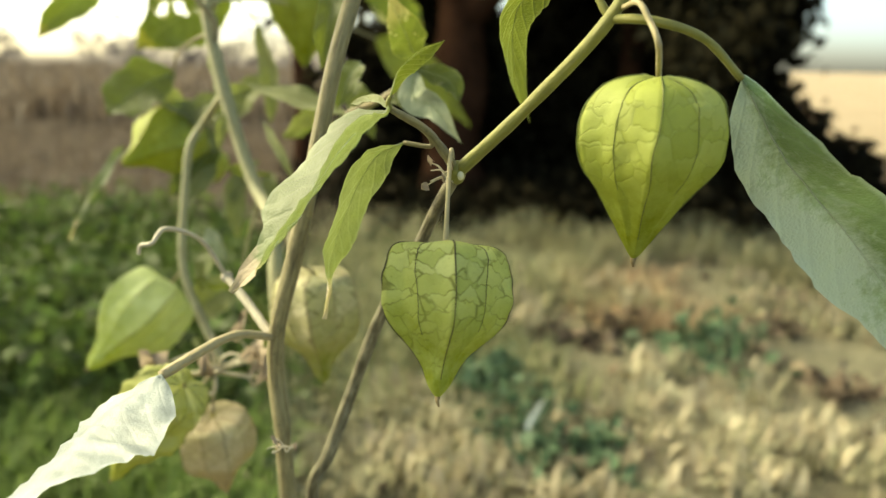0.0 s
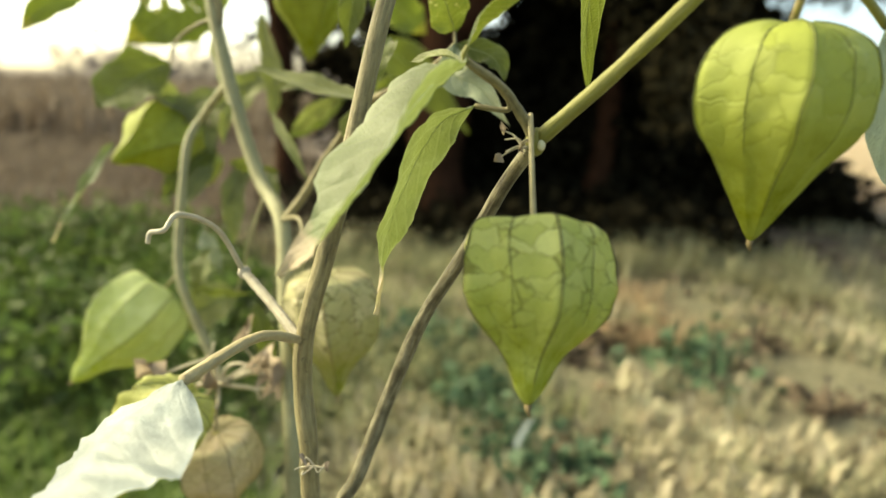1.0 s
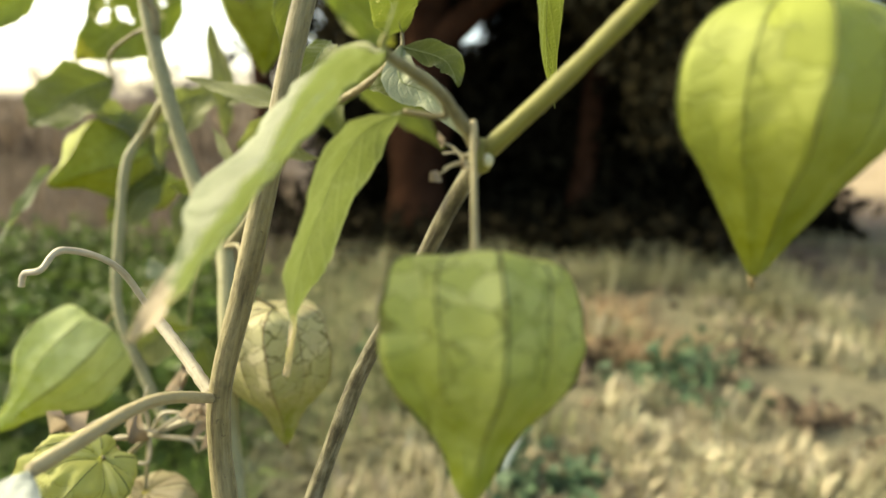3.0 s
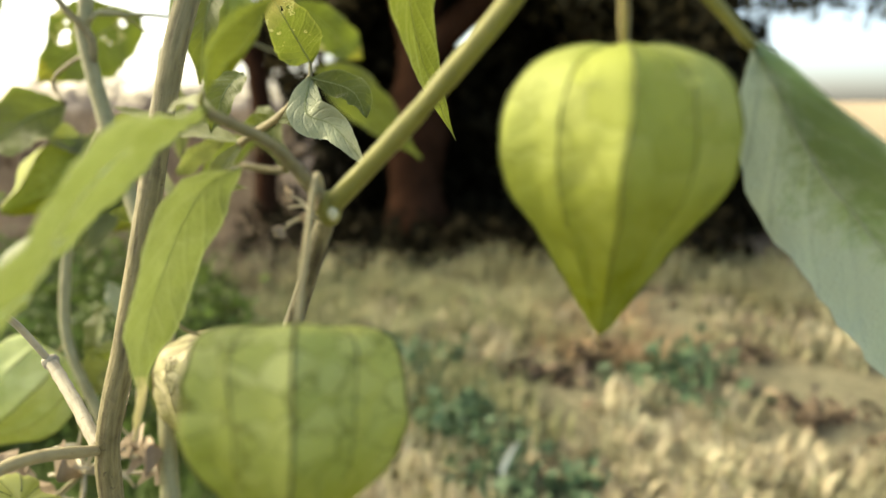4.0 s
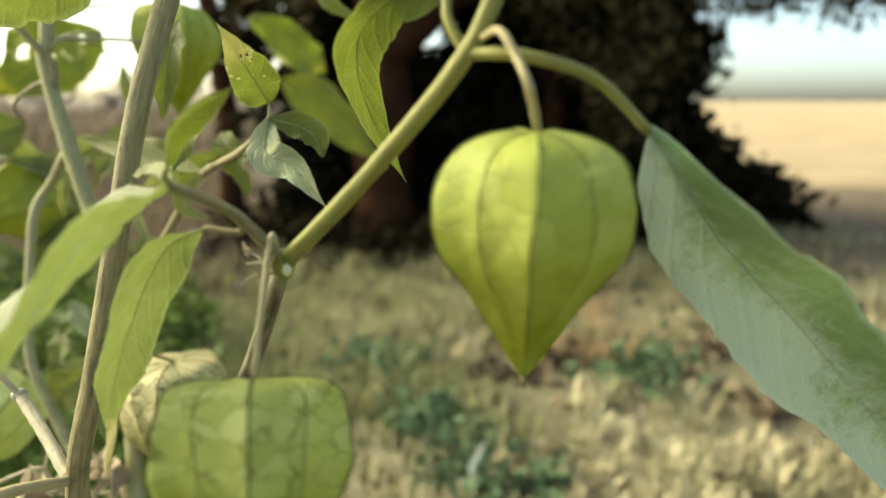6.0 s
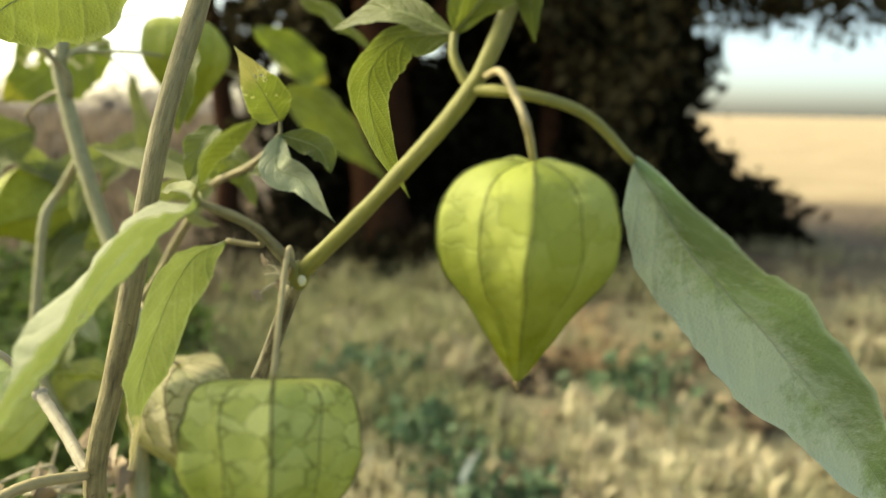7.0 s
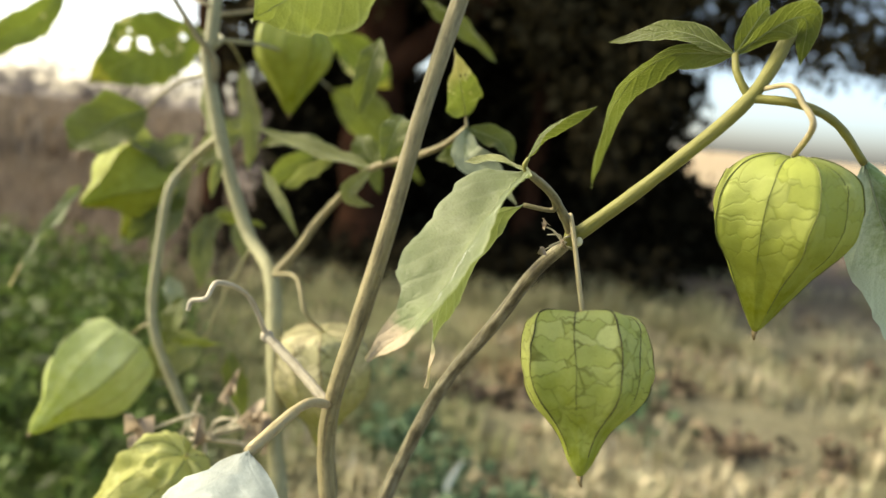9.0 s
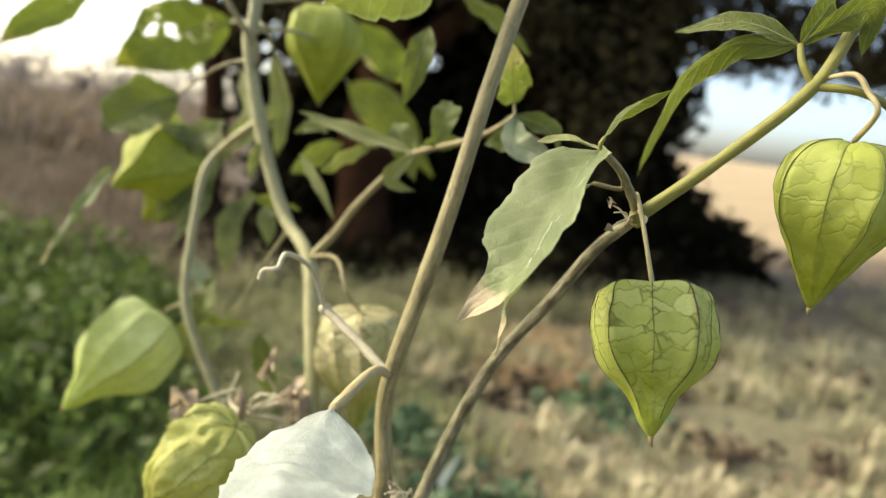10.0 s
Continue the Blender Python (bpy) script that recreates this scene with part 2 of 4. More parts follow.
m_husk_yellow = husk_material("husk_yellowed", (0.42, 0.43, 0.16), (0.31, 0.33, 0.06), (0.18, 0.16, 0.05), 0.40, 0.5)
m_husk_tan = husk_material("husk_tan", (0.52, 0.45, 0.32), (0.36, 0.26, 0.14), (0.16, 0.10, 0.05), 0.35, 0.6)
m_stem = stem_material("stem_grey_green", (0.195, 0.165, 0.072), (0.335, 0.285, 0.145), (0.055, 0.040, 0.018), 0.7)
m_stem_pale = stem_material("stem_pale", (0.38, 0.335, 0.235), (0.49, 0.44, 0.34), (0.20, 0.155, 0.09), 0.4)
m_stem_dark = stem_material("stem_weathered", (0.092, 0.080, 0.037), (0.34, 0.31, 0.20), (0.025, 0.019, 0.010), 1.0)
m_stem_grey = stem_material("stem_silver_green", (0.265, 0.255, 0.125), (0.365, 0.345, 0.195), (0.15, 0.13, 0.06), 0.2)
m_stem_green = stem_material("stem_yellow_green", (0.18, 0.175, 0.032), (0.235, 0.22, 0.055), (0.11, 0.105, 0.03))
m_stem_pink = stem_material("stem_pinkish", (0.36, 0.30, 0.16), (0.42, 0.36, 0.20), (0.24, 0.17, 0.08))
m_dry = stem_material("dried_stalk", (0.44, 0.40, 0.28), (0.55, 0.48, 0.36), (0.25, 0.18, 0.11))
m_petal = plain_material("dried_petal", (0.40, 0.325, 0.245), 0.35, 90.0, 0.8, trans=0.3)
m_vein_dark = plain_material("vein_dark", (0.055, 0.050, 0.018), 0.4, 200.0, 0.6)
m_vein = plain_material("vein_green", (0.10, 0.115, 0.025), 0.3, 200.0, 0.6)
m_vein_tan = plain_material("vein_brown", (0.20, 0.15, 0.07), 0.3, 200.0, 0.7)
m_midrib = plain_material("midrib", (0.20, 0.235, 0.10), 0.2, 200.0, 0.55)
m_midrib_pale = plain_material("midrib_pale", (0.33, 0.38, 0.29), 0.2, 200.0, 0.55)
m_drop = plain_material("sap_drop", (0.62, 0.60, 0.42), 0.1, 90.0, 0.15)
# Reddish bark, its colour darkened for the shade inside the thicket.
m_bark = plain_material("reddish_bark_shaded", (0.037, 0.0175, 0.010), 0.7, 6.0, 0.9, bump=0.03, gloss=0.02)
# Shaded and lit copy of one leaf: the thicket's light is in the colour.
m_crown_shaded = plain_material("thicket_leaf_shaded", (0.013, 0.011, 0.006), 0.6, 2.0, 0.7, island=True, trans=0.06, gloss=0.02)
m_crown_lit = plain_material("outer_leaf_lit", (0.050, 0.040, 0.019), 0.6, 2.0, 0.7, island=True, trans=0.2, gloss=0.05)
m_weed = plain_material("weed_leaf", (0.085, 0.125, 0.030), 0.65, 2.5, 0.6, island=True, trans=0.3)
m_weed_blue = plain_material("weed_leaf_blue", (0.085, 0.14, 0.075), 0.5, 2.5, 0.6, island=True, trans=0.25)
m_dryweed = straw_material("dry_weed", [(0.0, (0.075, 0.052, 0.043)), (0.5, (0.13, 0.092, 0.076)), (1.0, (0.20, 0.15, 0.122))], 0.12)
m_grass_green = plain_material("fresh_grass", (0.13, 0.19, 0.045), 0.5, 2.5, 0.6, island=True, trans=0.35)
m_bark_far = plain_material("grey_bark", (0.16, 0.13, 0.11), 0.4, 4.0, 0.9)
# Distance haze is painted into this greyish leaf colour.
m_far_hazy = plain_material("far_tree_leaf_hazy", (0.24, 0.21, 0.20), 0.3, 0.2, 0.9, island=True, trans=0.2)
m_straw = straw_material("straw", [(0.0, (0.142, 0.120, 0.078)), (0.3, (0.268, 0.245, 0.164)), (0.6, (0.352, 0.335, 0.235)), (0.8, (0.218, 0.223, 0.125)), (1.0, (0.452, 0.437, 0.325))])
m_straw_pale = straw_material("straw_grey", [(0.0, (0.150, 0.129, 0.076)), (0.5, (0.288, 0.266, 0.163)), (1.0, (0.227, 0.179, 0.107))])
m_stub = straw_material("stubble", [(0.0, (0.344, 0.285, 0.206)), (0.5, (0.495, 0.429, 0.330)), (1.0, (0.194, 0.138, 0.095))], 0.35)
m_grass_grey = straw_material("grey_grass", [(0.0, (0.155, 0.163, 0.069)), (0.5, (0.263, 0.256, 0.140)), (1.0, (0.356, 0.325, 0.202))], 0.35)
m_grass_olive = straw_material("olive_grass", [(0.0, (0.086, 0.107, 0.043)), (0.5, (0.172, 0.194, 0.086)), (1.0, (0.310, 0.301, 0.172))], 0.2)
m_straw_dull = straw_material("dull_grass", [(0.0, (0.112, 0.100, 0.056)), (0.4, (0.193, 0.181, 0.108)), (0.75, (0.174, 0.187, 0.090)), (1.0, (0.263, 0.235, 0.146))])
m_straw_rust = straw_material("rusty_grass", [(0.0, (0.20, 0.105, 0.06)), (0.5, (0.33, 0.19, 0.115)), (1.0, (0.38, 0.26, 0.165))], 0.30)
m_litter = plain_material("dead_leaf", (0.13, 0.10, 0.072), 0.6, 5.0, 0.85, island=True, trans=0.1, gloss=0.1)
m_clod = plain_material("soil_lump", (0.17, 0.135, 0.09), 0.55, 8.0, 0.95, island=True)
m_curl = plain_material("bleached_leaf", (0.72, 0.74, 0.66), 0.12, 40.0, 0.6, trans=0.2)


def ground_material():
    n = Nodes("field_soil")
    pos = n.coord()
    sep = n.add("SeparateXYZ")
    n.link(pos, sep.inputs[0])
    x, y = sep.outputs[0], sep.outputs[1]
    soil = n.ramp(n.noise(2.3, 8.0, 0.7), [(0.28, (0.165, 0.15, 0.095)), (0.5, (0.29, 0.27, 0.17)), (0.74, (0.41, 0.39, 0.265))])
    rust = n.ramp(n.noise(1.1, 4.0, 0.6), [(0.54, (0, 0, 0)), (0.64, (1, 1, 1))])
    soil = n.mix(n.math("MULTIPLY", rust, 0.45), soil, (0.30, 0.20, 0.12))
    crumbs = n.ramp(n.noise(28.0, 6.0, 0.75), [(0.35, (0.45, 0.42, 0.38)), (0.65, (1.0, 1.0, 1.0))])
    near = n.mix(1.0, soil, crumbs, "MULTIPLY")
    # leaf litter with the thicket's shade painted in, then a pale bare field and a brown stubble field
    edge = n.math("MULTIPLY", n.math("SUBTRACT", n.noise(0.5), 0.5), 3.0)
    litter = n.ramp(n.noise(7.0, 7.0, 0.75), [(0.35, (0.075, 0.051, 0.034)), (0.65, (0.20, 0.147, 0.098))])
    litter_shade_mask = n.ramp(n.math("DIVIDE", n.math("ADD", y, edge), 10.0), [(0.34, (0, 0, 0)), (0.46, (1, 1, 1))])
    brown = n.ramp(n.noise(1.9, 8.0, 0.7), [(0.3, (0.075, 0.057, 0.046)), (0.7, (0.15, 0.118, 0.095))])
    weedy = n.ramp(n.math("ADD", n.math("MULTIPLY", n.math("ADD", x, n.math("MULTIPLY", y, 0.2)), 0.5), n.math("ADD", n.math("ADD", n.math("MULTIPLY", edge, 0.06), 0.5), n.math("MULTIPLY", n.math("SUBTRACT", n.noise(1.5, 6.0, 0.65), 0.5), 0.7))), [(0.34, (1, 1, 1)), (0.50, (0, 0, 0))])
    near = n.mix(weedy, near, brown)
    a = n.mix(litter_shade_mask, near, litter)
    sand = n.ramp(n.noise(0.6, 6.0, 0.6), [(0.3, (0.30, 0.225, 0.135)), (0.7, (0.40, 0.31, 0.20))])
    stubble = n.ramp(n.noise(0.8, 8.0, 0.7), [(0.3, (0.08, 0.06, 0.05)), (0.7, (0.155, 0.12, 0.098))])
    side = n.ramp(n.math("ADD", n.math("MULTIPLY", x, 0.25), 0.3), [(0.3, (0, 0, 0)), (0.6, (1, 1, 1))])
    far = n.mix(side, stubble, sand)
    fmask = n.ramp(n.math("DIVIDE", n.math("ADD", y, edge), 20.0), [(0.36, (0, 0, 0)), (0.44, (1, 1, 1))])
    n.link(n.mix(fmask, a, far), n.bsdf.inputs["Base Color"])
    n.bsdf.inputs["Roughness"].default_value = 0.95
    n.bump(n.noise(14.0, 8.0, 0.75), 0.9, 0.05)
    return n.m


m_ground = ground_material()


# ---- mesh helpers ----
def mesh_object(name, verts, faces, mat, parent=None, label="", uvs=None):
    me = bpy.data.meshes.new(name)
    me.from_pydata([tuple(v) for v in verts], [], faces)
    if uvs is not None:
        layer = me.uv_layers.new(name="UVMap")
        for loop in me.loops:
            layer.data[loop.index].uv = uvs[loop.vertex_index]
    for p in me.polygons:
        p.use_smooth = True
    me.materials.append(mat)
    ob = new(name, me)
    ob.parent = parent
    if label:
        tagged(ob, label)
    return ob


def spline(points, per=6):
    """Catmull-Rom through the points."""
    ps = [Vector(p) for p in points]
    if len(ps) == 2:
        return [ps[0].lerp(ps[1], k / per) for k in range(per + 1)]
    ps = [ps[0] * 2 - ps[1]] + ps + [ps[-1] * 2 - ps[-2]]
    made = []
    for a, b, c, d in zip(ps, ps[1:], ps[2:], ps[3:]):
        for k in range(per):
            s = k / per
            made.append(0.5 * (2 * b + (c - a) * s + (2 * a - 5 * b + 4 * c - d) * s * s + (3 * b - a - 3 * c + d) * s ** 3))
    made.append(ps[-2])
    return made


def tube(line, radius, sides=10):
    """Verts and faces of a tube along line; radius(s) at 0 to 1."""
    verts, faces = [], []
    n = len(line)
    side = None
    for i, p in enumerate(line):
        tan = (line[min(i + 1, n - 1)] - line[max(i - 1, 0)]).normalized()
        side = tan.orthogonal().normalized() if side is None else (side - tan * side.dot(tan)).normalized()
        up = tan.cross(side)
        r = radius(i / (n - 1))
        for k in range(sides):
            a = 2 * math.pi * k / sides
            verts.append(p + (side * math.cos(a) + up * math.sin(a)) * r)
    for i in range(n - 1):
        for k in range(sides):
            k2 = (k + 1) % sides
            faces.append((i * sides + k, i * sides + k2, (i + 1) * sides + k2, (i + 1) * sides + k))
    faces.append(tuple(range(sides - 1, -1, -1)))
    faces.append(tuple((n - 1) * sides + k for k in range(sides)))
    return verts, faces


def stem(name, points, r0, r1, mat, parent, label=""):
    line = spline(points, 8)
    seed = len(bpy.data.objects)

    def radius(s):
        wob = noise.noise(Vector((s * 14.0, seed * 1.7, 0.0)))
        return (r0 + (r1 - r0) * s) * (1.0 + 0.14 * wob)
    v, f = tube(line, radius, 12)
    run = [0.0]
    for p, q in zip(line, line[1:]):
        run.append(run[-1] + (q - p).length)
    uvs = [(abs(k / 6 - 1.0) * math.pi * r0 + seed * 0.013, run[i]) for i in range(len(line)) for k in range(12)]
    return mesh_object(name, v, f, mat, parent, label, uvs)


# Eye point of the camera; blades are turned to fit the view from here.
VIEW_POINT = Vector((0.0, 0.0, 1.1))


def leaf(points, width, roll, mat, parent, fold=0.2, wave=0.06, label="", peak=0.42, seed=0.0, ragged=1.0):
    """A blade along its midrib. roll: degrees by which it turns away from the camera's eye point, set to fit the view;
    peak: where it is widest.
    """
    line = spline(points, 10)
    n, half = len(line), 5
    a = 0.85
    b = a * (1 - peak) / peak
    top = peak ** a * (1 - peak) ** b
    verts, uvs, faces = [], [], []
    for i, p in enumerate(line):
        u = i / (n - 1)
        tan = (line[min(i + 1, n - 1)] - line[max(i - 1, 0)]).normalized()
        face = VIEW_POINT - p
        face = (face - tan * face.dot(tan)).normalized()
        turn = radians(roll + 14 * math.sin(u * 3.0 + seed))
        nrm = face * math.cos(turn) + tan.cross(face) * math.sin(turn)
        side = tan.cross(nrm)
        w = 0.5 * width * max(u ** a * (1 - u) ** b / top, 0.015)
        for k in range(-half, half + 1):
            v = k / half
            edge = 1.0 + (0.16 * noise.noise(Vector((u * 9.0, seed, math.copysign(2.0, v)))) + 0.07 * noise.noise(Vector((u * 31.0, seed, math.copysign(5.0, v))))) * abs(v) * ragged
            lift = fold * abs(v) * w + wave * width * abs(v) ** 1.5 * (math.sin(u * 17 + seed * 5 + (2.0 if v > 0 else 0.0)) + 0.8 * noise.noise(Vector((u * 13, seed * 3, v * 2))))
            lift += 0.035 * width * noise.noise(Vector((u * 22.0, v * 6.0, seed)))
            verts.append(p + side * (v * w * edge) + nrm * lift)
            uvs.append((u, v))
    m = 2 * half + 1
    for i in range(n - 1):
        for k in range(m - 1):
            faces.append((i * m + k, i * m + k + 1, (i + 1) * m + k + 1, (i + 1) * m + k))
    ob = mesh_object("leaf", verts, faces, mat, parent, label, uvs)
    if mat.name == "leaf_pale":
        return ob
    r = (0.00012 + width * 0.009) * {"leaf_grey_green": 0.55, "leaf_blue_green": 0.5}.get(mat.name, 1.0)
    v, f = tube([verts[i * m + half] + (VIEW_POINT - q).normalized() * r * 0.4 for i, q in enumerate(line)], lambda s: r * (1.15 - s), 6)
    mesh_object("midrib", v, f, m_midrib_pale if mat.name == "leaf_blue_green" else m_midrib, ob)
    return ob


def trail(ob):
    """A thin pale track that an insect has left across a blade."""
    me = ob.data
    rows = len(me.vertices) // 11
    line = []
    for k in range(26):
        s = k / 25
        i = int((0.30 + 0.42 * s + 0.03 * math.sin(s * 21)) * rows)
        j = min(max(5 - (1.6 + 1.3 * math.sin(s * 6.0 + 0.6) * (1 - 0.4 * s)), 1), 9)
        a, b = me.vertices[i * 11 + int(j)].co, me.vertices[i * 11 + int(j) + 1].co
        p = a.lerp(b, j - int(j))
        line.append(p + (VIEW_POINT - p).normalized() * 0.0003)
    v, f = tube(line, lambda s: 0.00005 + 0.00005 * math.sin(s * 9) ** 2, 5)
    mesh_object("insect_trail", v, f, m_curl, ob, "thin white insect trail")
    return ob


PROFILE = ((0.004, 0.08), (-0.006, 0.32), (-0.004, 0.58), (0.008, 0.77), (0.038, 0.885), (0.095, 0.945), (0.19, 0.985), (0.28, 1.0), (0.38, 0.99), (0.48, 0.93),
           (0.57, 0.80), (0.65, 0.61), (0.72, 0.435), (0.79, 0.32), (0.86, 0.245), (0.92, 0.185), (0.97, 0.105), (1.0, 0.04))
CONE = ((0.004, 0.08), (0.0, 0.30), (0.016, 0.53), (0.042, 0.70), (0.08, 0.82), (0.135, 0.91), (0.21, 0.97), (0.29, 1.0), (0.37, 0.985), (0.46, 0.915),
        (0.55, 0.775), (0.645, 0.61), (0.735, 0.465), (0.815, 0.34), (0.885, 0.235), (0.935, 0.155), (0.972, 0.095), (1.0, 0.035))
VEINS = {"husk_netted": m_vein_dark, "husk_half_dry": m_vein_tan, "husk_tan": m_vein_tan}


def husk(ends, radius, mat, parent, turn, label, seed, dent=1.0, stalk=None, shape=None):
    """A papery lantern: ten ribs, blown-up panels between them, a pointed end."""
    top, tip = (Vector(e) for e in ends)
    axis = tip - top
    length = axis.length
    q = axis.to_track_quat("Z", "Y")
    prof = [Vector((h, r, 0)) for h, r in (shape or (CONE if mat.name == "husk_green" else PROFILE))]
    curve = spline(prof, 3)
    sides = 80
    off = Vector((seed * 3.1, seed * 1.3, 0))

    def surface(h, r, ang):
        body = math.sin(min(max(h, 0.0), 1.0) * math.pi) ** 0.5
        own = ang - radians(turn)
        five = abs(math.cos(2.5 * own))
        ten = abs(math.sin(5 * own))
        flat = math.cos(math.pi / 5) / math.cos(own % (2 * math.pi / 5) - math.pi / 5)
        ridge = body if dent < 2.0 else 0.3 * body
        k = 1.0 + 0.85 * (flat * 1.09 - 1.0) * ridge - 0.055 * ten * ridge + 0.02 * body
        d = Vector((math.cos(ang), math.sin(ang), h * 2.0))
        k += dent * (0.045 * noise.noise(d * 1.6 + off) + 0.030 * noise.noise(d * 4.5 + off) + 0.013 * noise.noise(d * 11 + off))
        k += 0.016 * dent * (1.0 - min(max(h, 0.0), 1.0)) * noise.noise(Vector((own * 3.2, h * 17.0, seed)))
        sway = Vector((noise.noise(Vector((h * 1.5, seed, 0))), noise.noise(Vector((h * 1.5, seed, 5))), 0)) * 0.10 * radius * dent
        zz = h * length + (0.02 * length * (1 - five) if h < 0.1 else 0.0)
        loc = Vector((math.cos(ang) * r * radius * k, math.sin(ang) * r * radius * k, zz)) + sway * h
        return top + q @ loc

    verts, uvs, faces = [], [], []
    for c in curve:
        for s in range(sides):
            ang = 2 * math.pi * s / sides + radians(turn)
            verts.append(surface(c.x, c.y, ang))
            uvs.append((5.0 * abs(2 * s / sides - 1.0), max(c.x, 0.0)))
    n = len(curve)
    for i in range(n - 1):
        for s in range(sides):
            s2 = (s + 1) % sides
            faces.append((i * sides + s, i * sides + s2, (i + 1) * sides + s2, (i + 1) * sides + s))
    faces.append(tuple((n - 1) * sides + s for s in range(sides)))
    ob = mesh_object("husk", verts, faces, mat, parent, label, uvs)
    vm = VEINS.get(mat.name, m_vein)
    for k in range(10):
        ang = 2 * math.pi * k / 10 + radians(turn)
        main = k % 2 == 0
        line = [surface(c.x, c.y * 1.004, ang + 0.05 * noise.noise(Vector((c.x * 4, k, seed)))) for c in curve[2:(44 if main else 32) + int(5 * noise.noise(Vector((k * 1.7, seed, 0))))]]
        thick = (0.00021 if main else 0.00014) * radius / 0.015 * (1.05 if mat.name == "husk_netted" else 1.0)
        v, f = tube(line, lambda s: thick * (1.1 - 0.75 * s) * (1 + 0.6 * noise.noise(Vector((s * 9, k, seed)))), 6)
        mesh_object("rib", v, f, vm, ob)
    nib = [surface(1.0, 0.0, 0.0), surface(1.0, 0.0, 0.0) + axis.normalized() * 0.0012, surface(1.0, 0.0, 0.0) + axis.normalized() * 0.0024 + Vector((0.0004, 0, 0))]
    v, f = tube(nib, lambda s: radius * (0.05 - 0.035 * s), 7)
    mesh_object("dry_tip", v, f, m_vein_tan, ob)
    if stalk:
        v, f = tube(spline(stalk, 6), lambda s: 0.0007 + 0.0003 * s, 8)
        mesh_object("pedicel", v, f, m_stem, ob)
    return ob


def dried_flowers(at, parent, size=1.0, count=13, seed=5):
    """Shrivelled flower stalks and curled calyx scraps in a loose bunch."""
    rng = random.Random(seed)
    c = Vector(at)
    for k in range(count):
        a = rng.uniform(0, 6.28)
        d = Vector((math.cos(a), 0.5 * math.sin(a), rng.uniform(-0.5, 0.6))) * rng.uniform(0.010, 0.022) * size
        bend = Vector((rng.uniform(-1, 1), rng.uniform(-1, 1), rng.uniform(-1, 1))) * 0.006 * size
        v, f = tube(spline([c, c + d * 0.5 + bend, c + d], 6), lambda s: (0.0008 - 0.0004 * s) * size ** 0.7, 6)
        mesh_object("dried_stalk", v, f, m_dry, parent)
        if k % 2 == 0:
            verts, faces = [], []
            e = c + d
            for i in range(5):
                for j in range(4):
                    s, w = i / 4, (j / 3 - 0.5)
                    verts.append(e + (d.normalized() * 0.006 * s + Vector((w * 0.0042 * (1.2 - s), 0.004 * math.cos(w * 5 + s * 3), 0.004 * math.sin(w * 6 + k) + 0.002 * s))) * size)
            for i in range(4):
                for j in range(3):
                    faces.append((i * 4 + j, i * 4 + j + 1, i * 4 + j + 5, i * 4 + j + 4))
            mesh_object("dried_petal", verts, faces, m_petal, parent)


def knot(at, r, parent):
    """A swollen joint with a drop of sap."""
    for name, c, rr, mat in (("joint", Vector(at), r * 0.85, m_stem_green), ("sap_drop", Vector(at) + Vector((0.0008, -0.0022, -0.0006)), r * 0.33, m_drop)):
        bm = bmesh.new()
        bmesh.ops.create_uvsphere(bm, u_segments=14, v_segments=10, radius=rr)
        for v in bm.verts:
            v.co = c + Vector((v.co.x * 0.95, v.co.y * 0.9, v.co.z * 1.25)) * (1 + 0.12 * noise.noise(v.co * 600))
        me = bpy.data.meshes.new(name)
        bm.to_mesh(me)
        bm.free()
        me.materials.append(mat)
        for p in me.polygons:
            p.use_smooth = True
        new(name, me).parent = parent


def bud(at, r, parent):
    """The rounded scar at the end of a broken side shoot."""
    bm = bmesh.new()
    bmesh.ops.create_uvsphere(bm, u_segments=14, v_segments=10, radius=r)
    for v in bm.verts:
        v.co = Vector(at) + v.co * (1 + 0.22 * noise.noise(v.co * 900))
    me = bpy.data.meshes.new("knob")
    bm.to_mesh(me)
    bm.free()
    me.materials.append(m_stem_pale)
    for p in me.polygons:
        p.use_smooth = True
    new("knob", me).parent = parent


def thing(name, at, label, category, kind="", group=""):
    ob = new(name)
    ob.empty_display_size = 0.05
    tagged(ob, label, category, group, kind)
    return ob


# ---- ground ----
def ground():
    ax = [math.copysign(abs(k / 60) ** 3.2 * 900 + abs(k / 60) * 6, k) for k in range(-60, 61)]
    ay = [-12 + 0.25 * k for k in range(48)] + [0.25 * k for k in range(0, 41)] + [10 + (k / 40) ** 3 * 1500 for k in range(1, 41)]
    verts, faces = [], []
    for y in ay:
        for x in ax:
            near = 1.0 if abs(x) < 8 and abs(y) < 12 else 0.0
            verts.append((x, y, 0.035 * noise.fractal(Vector((x * 1.3, y * 1.3, 0)), 1.0, 2.0, 3) * near - 0.01))
    m = len(ax)
    for i in range(len(ay) - 1):
        for k in range(m - 1):
            faces.append((i * m + k, i * m + k + 1, (i + 1) * m + k + 1, (i + 1) * m + k))
    ob = mesh_object("ground", verts, faces, m_ground)
    tagged(ob, "dry brown field soil with straw and bare sand", "ground", kind="structure")


ground()


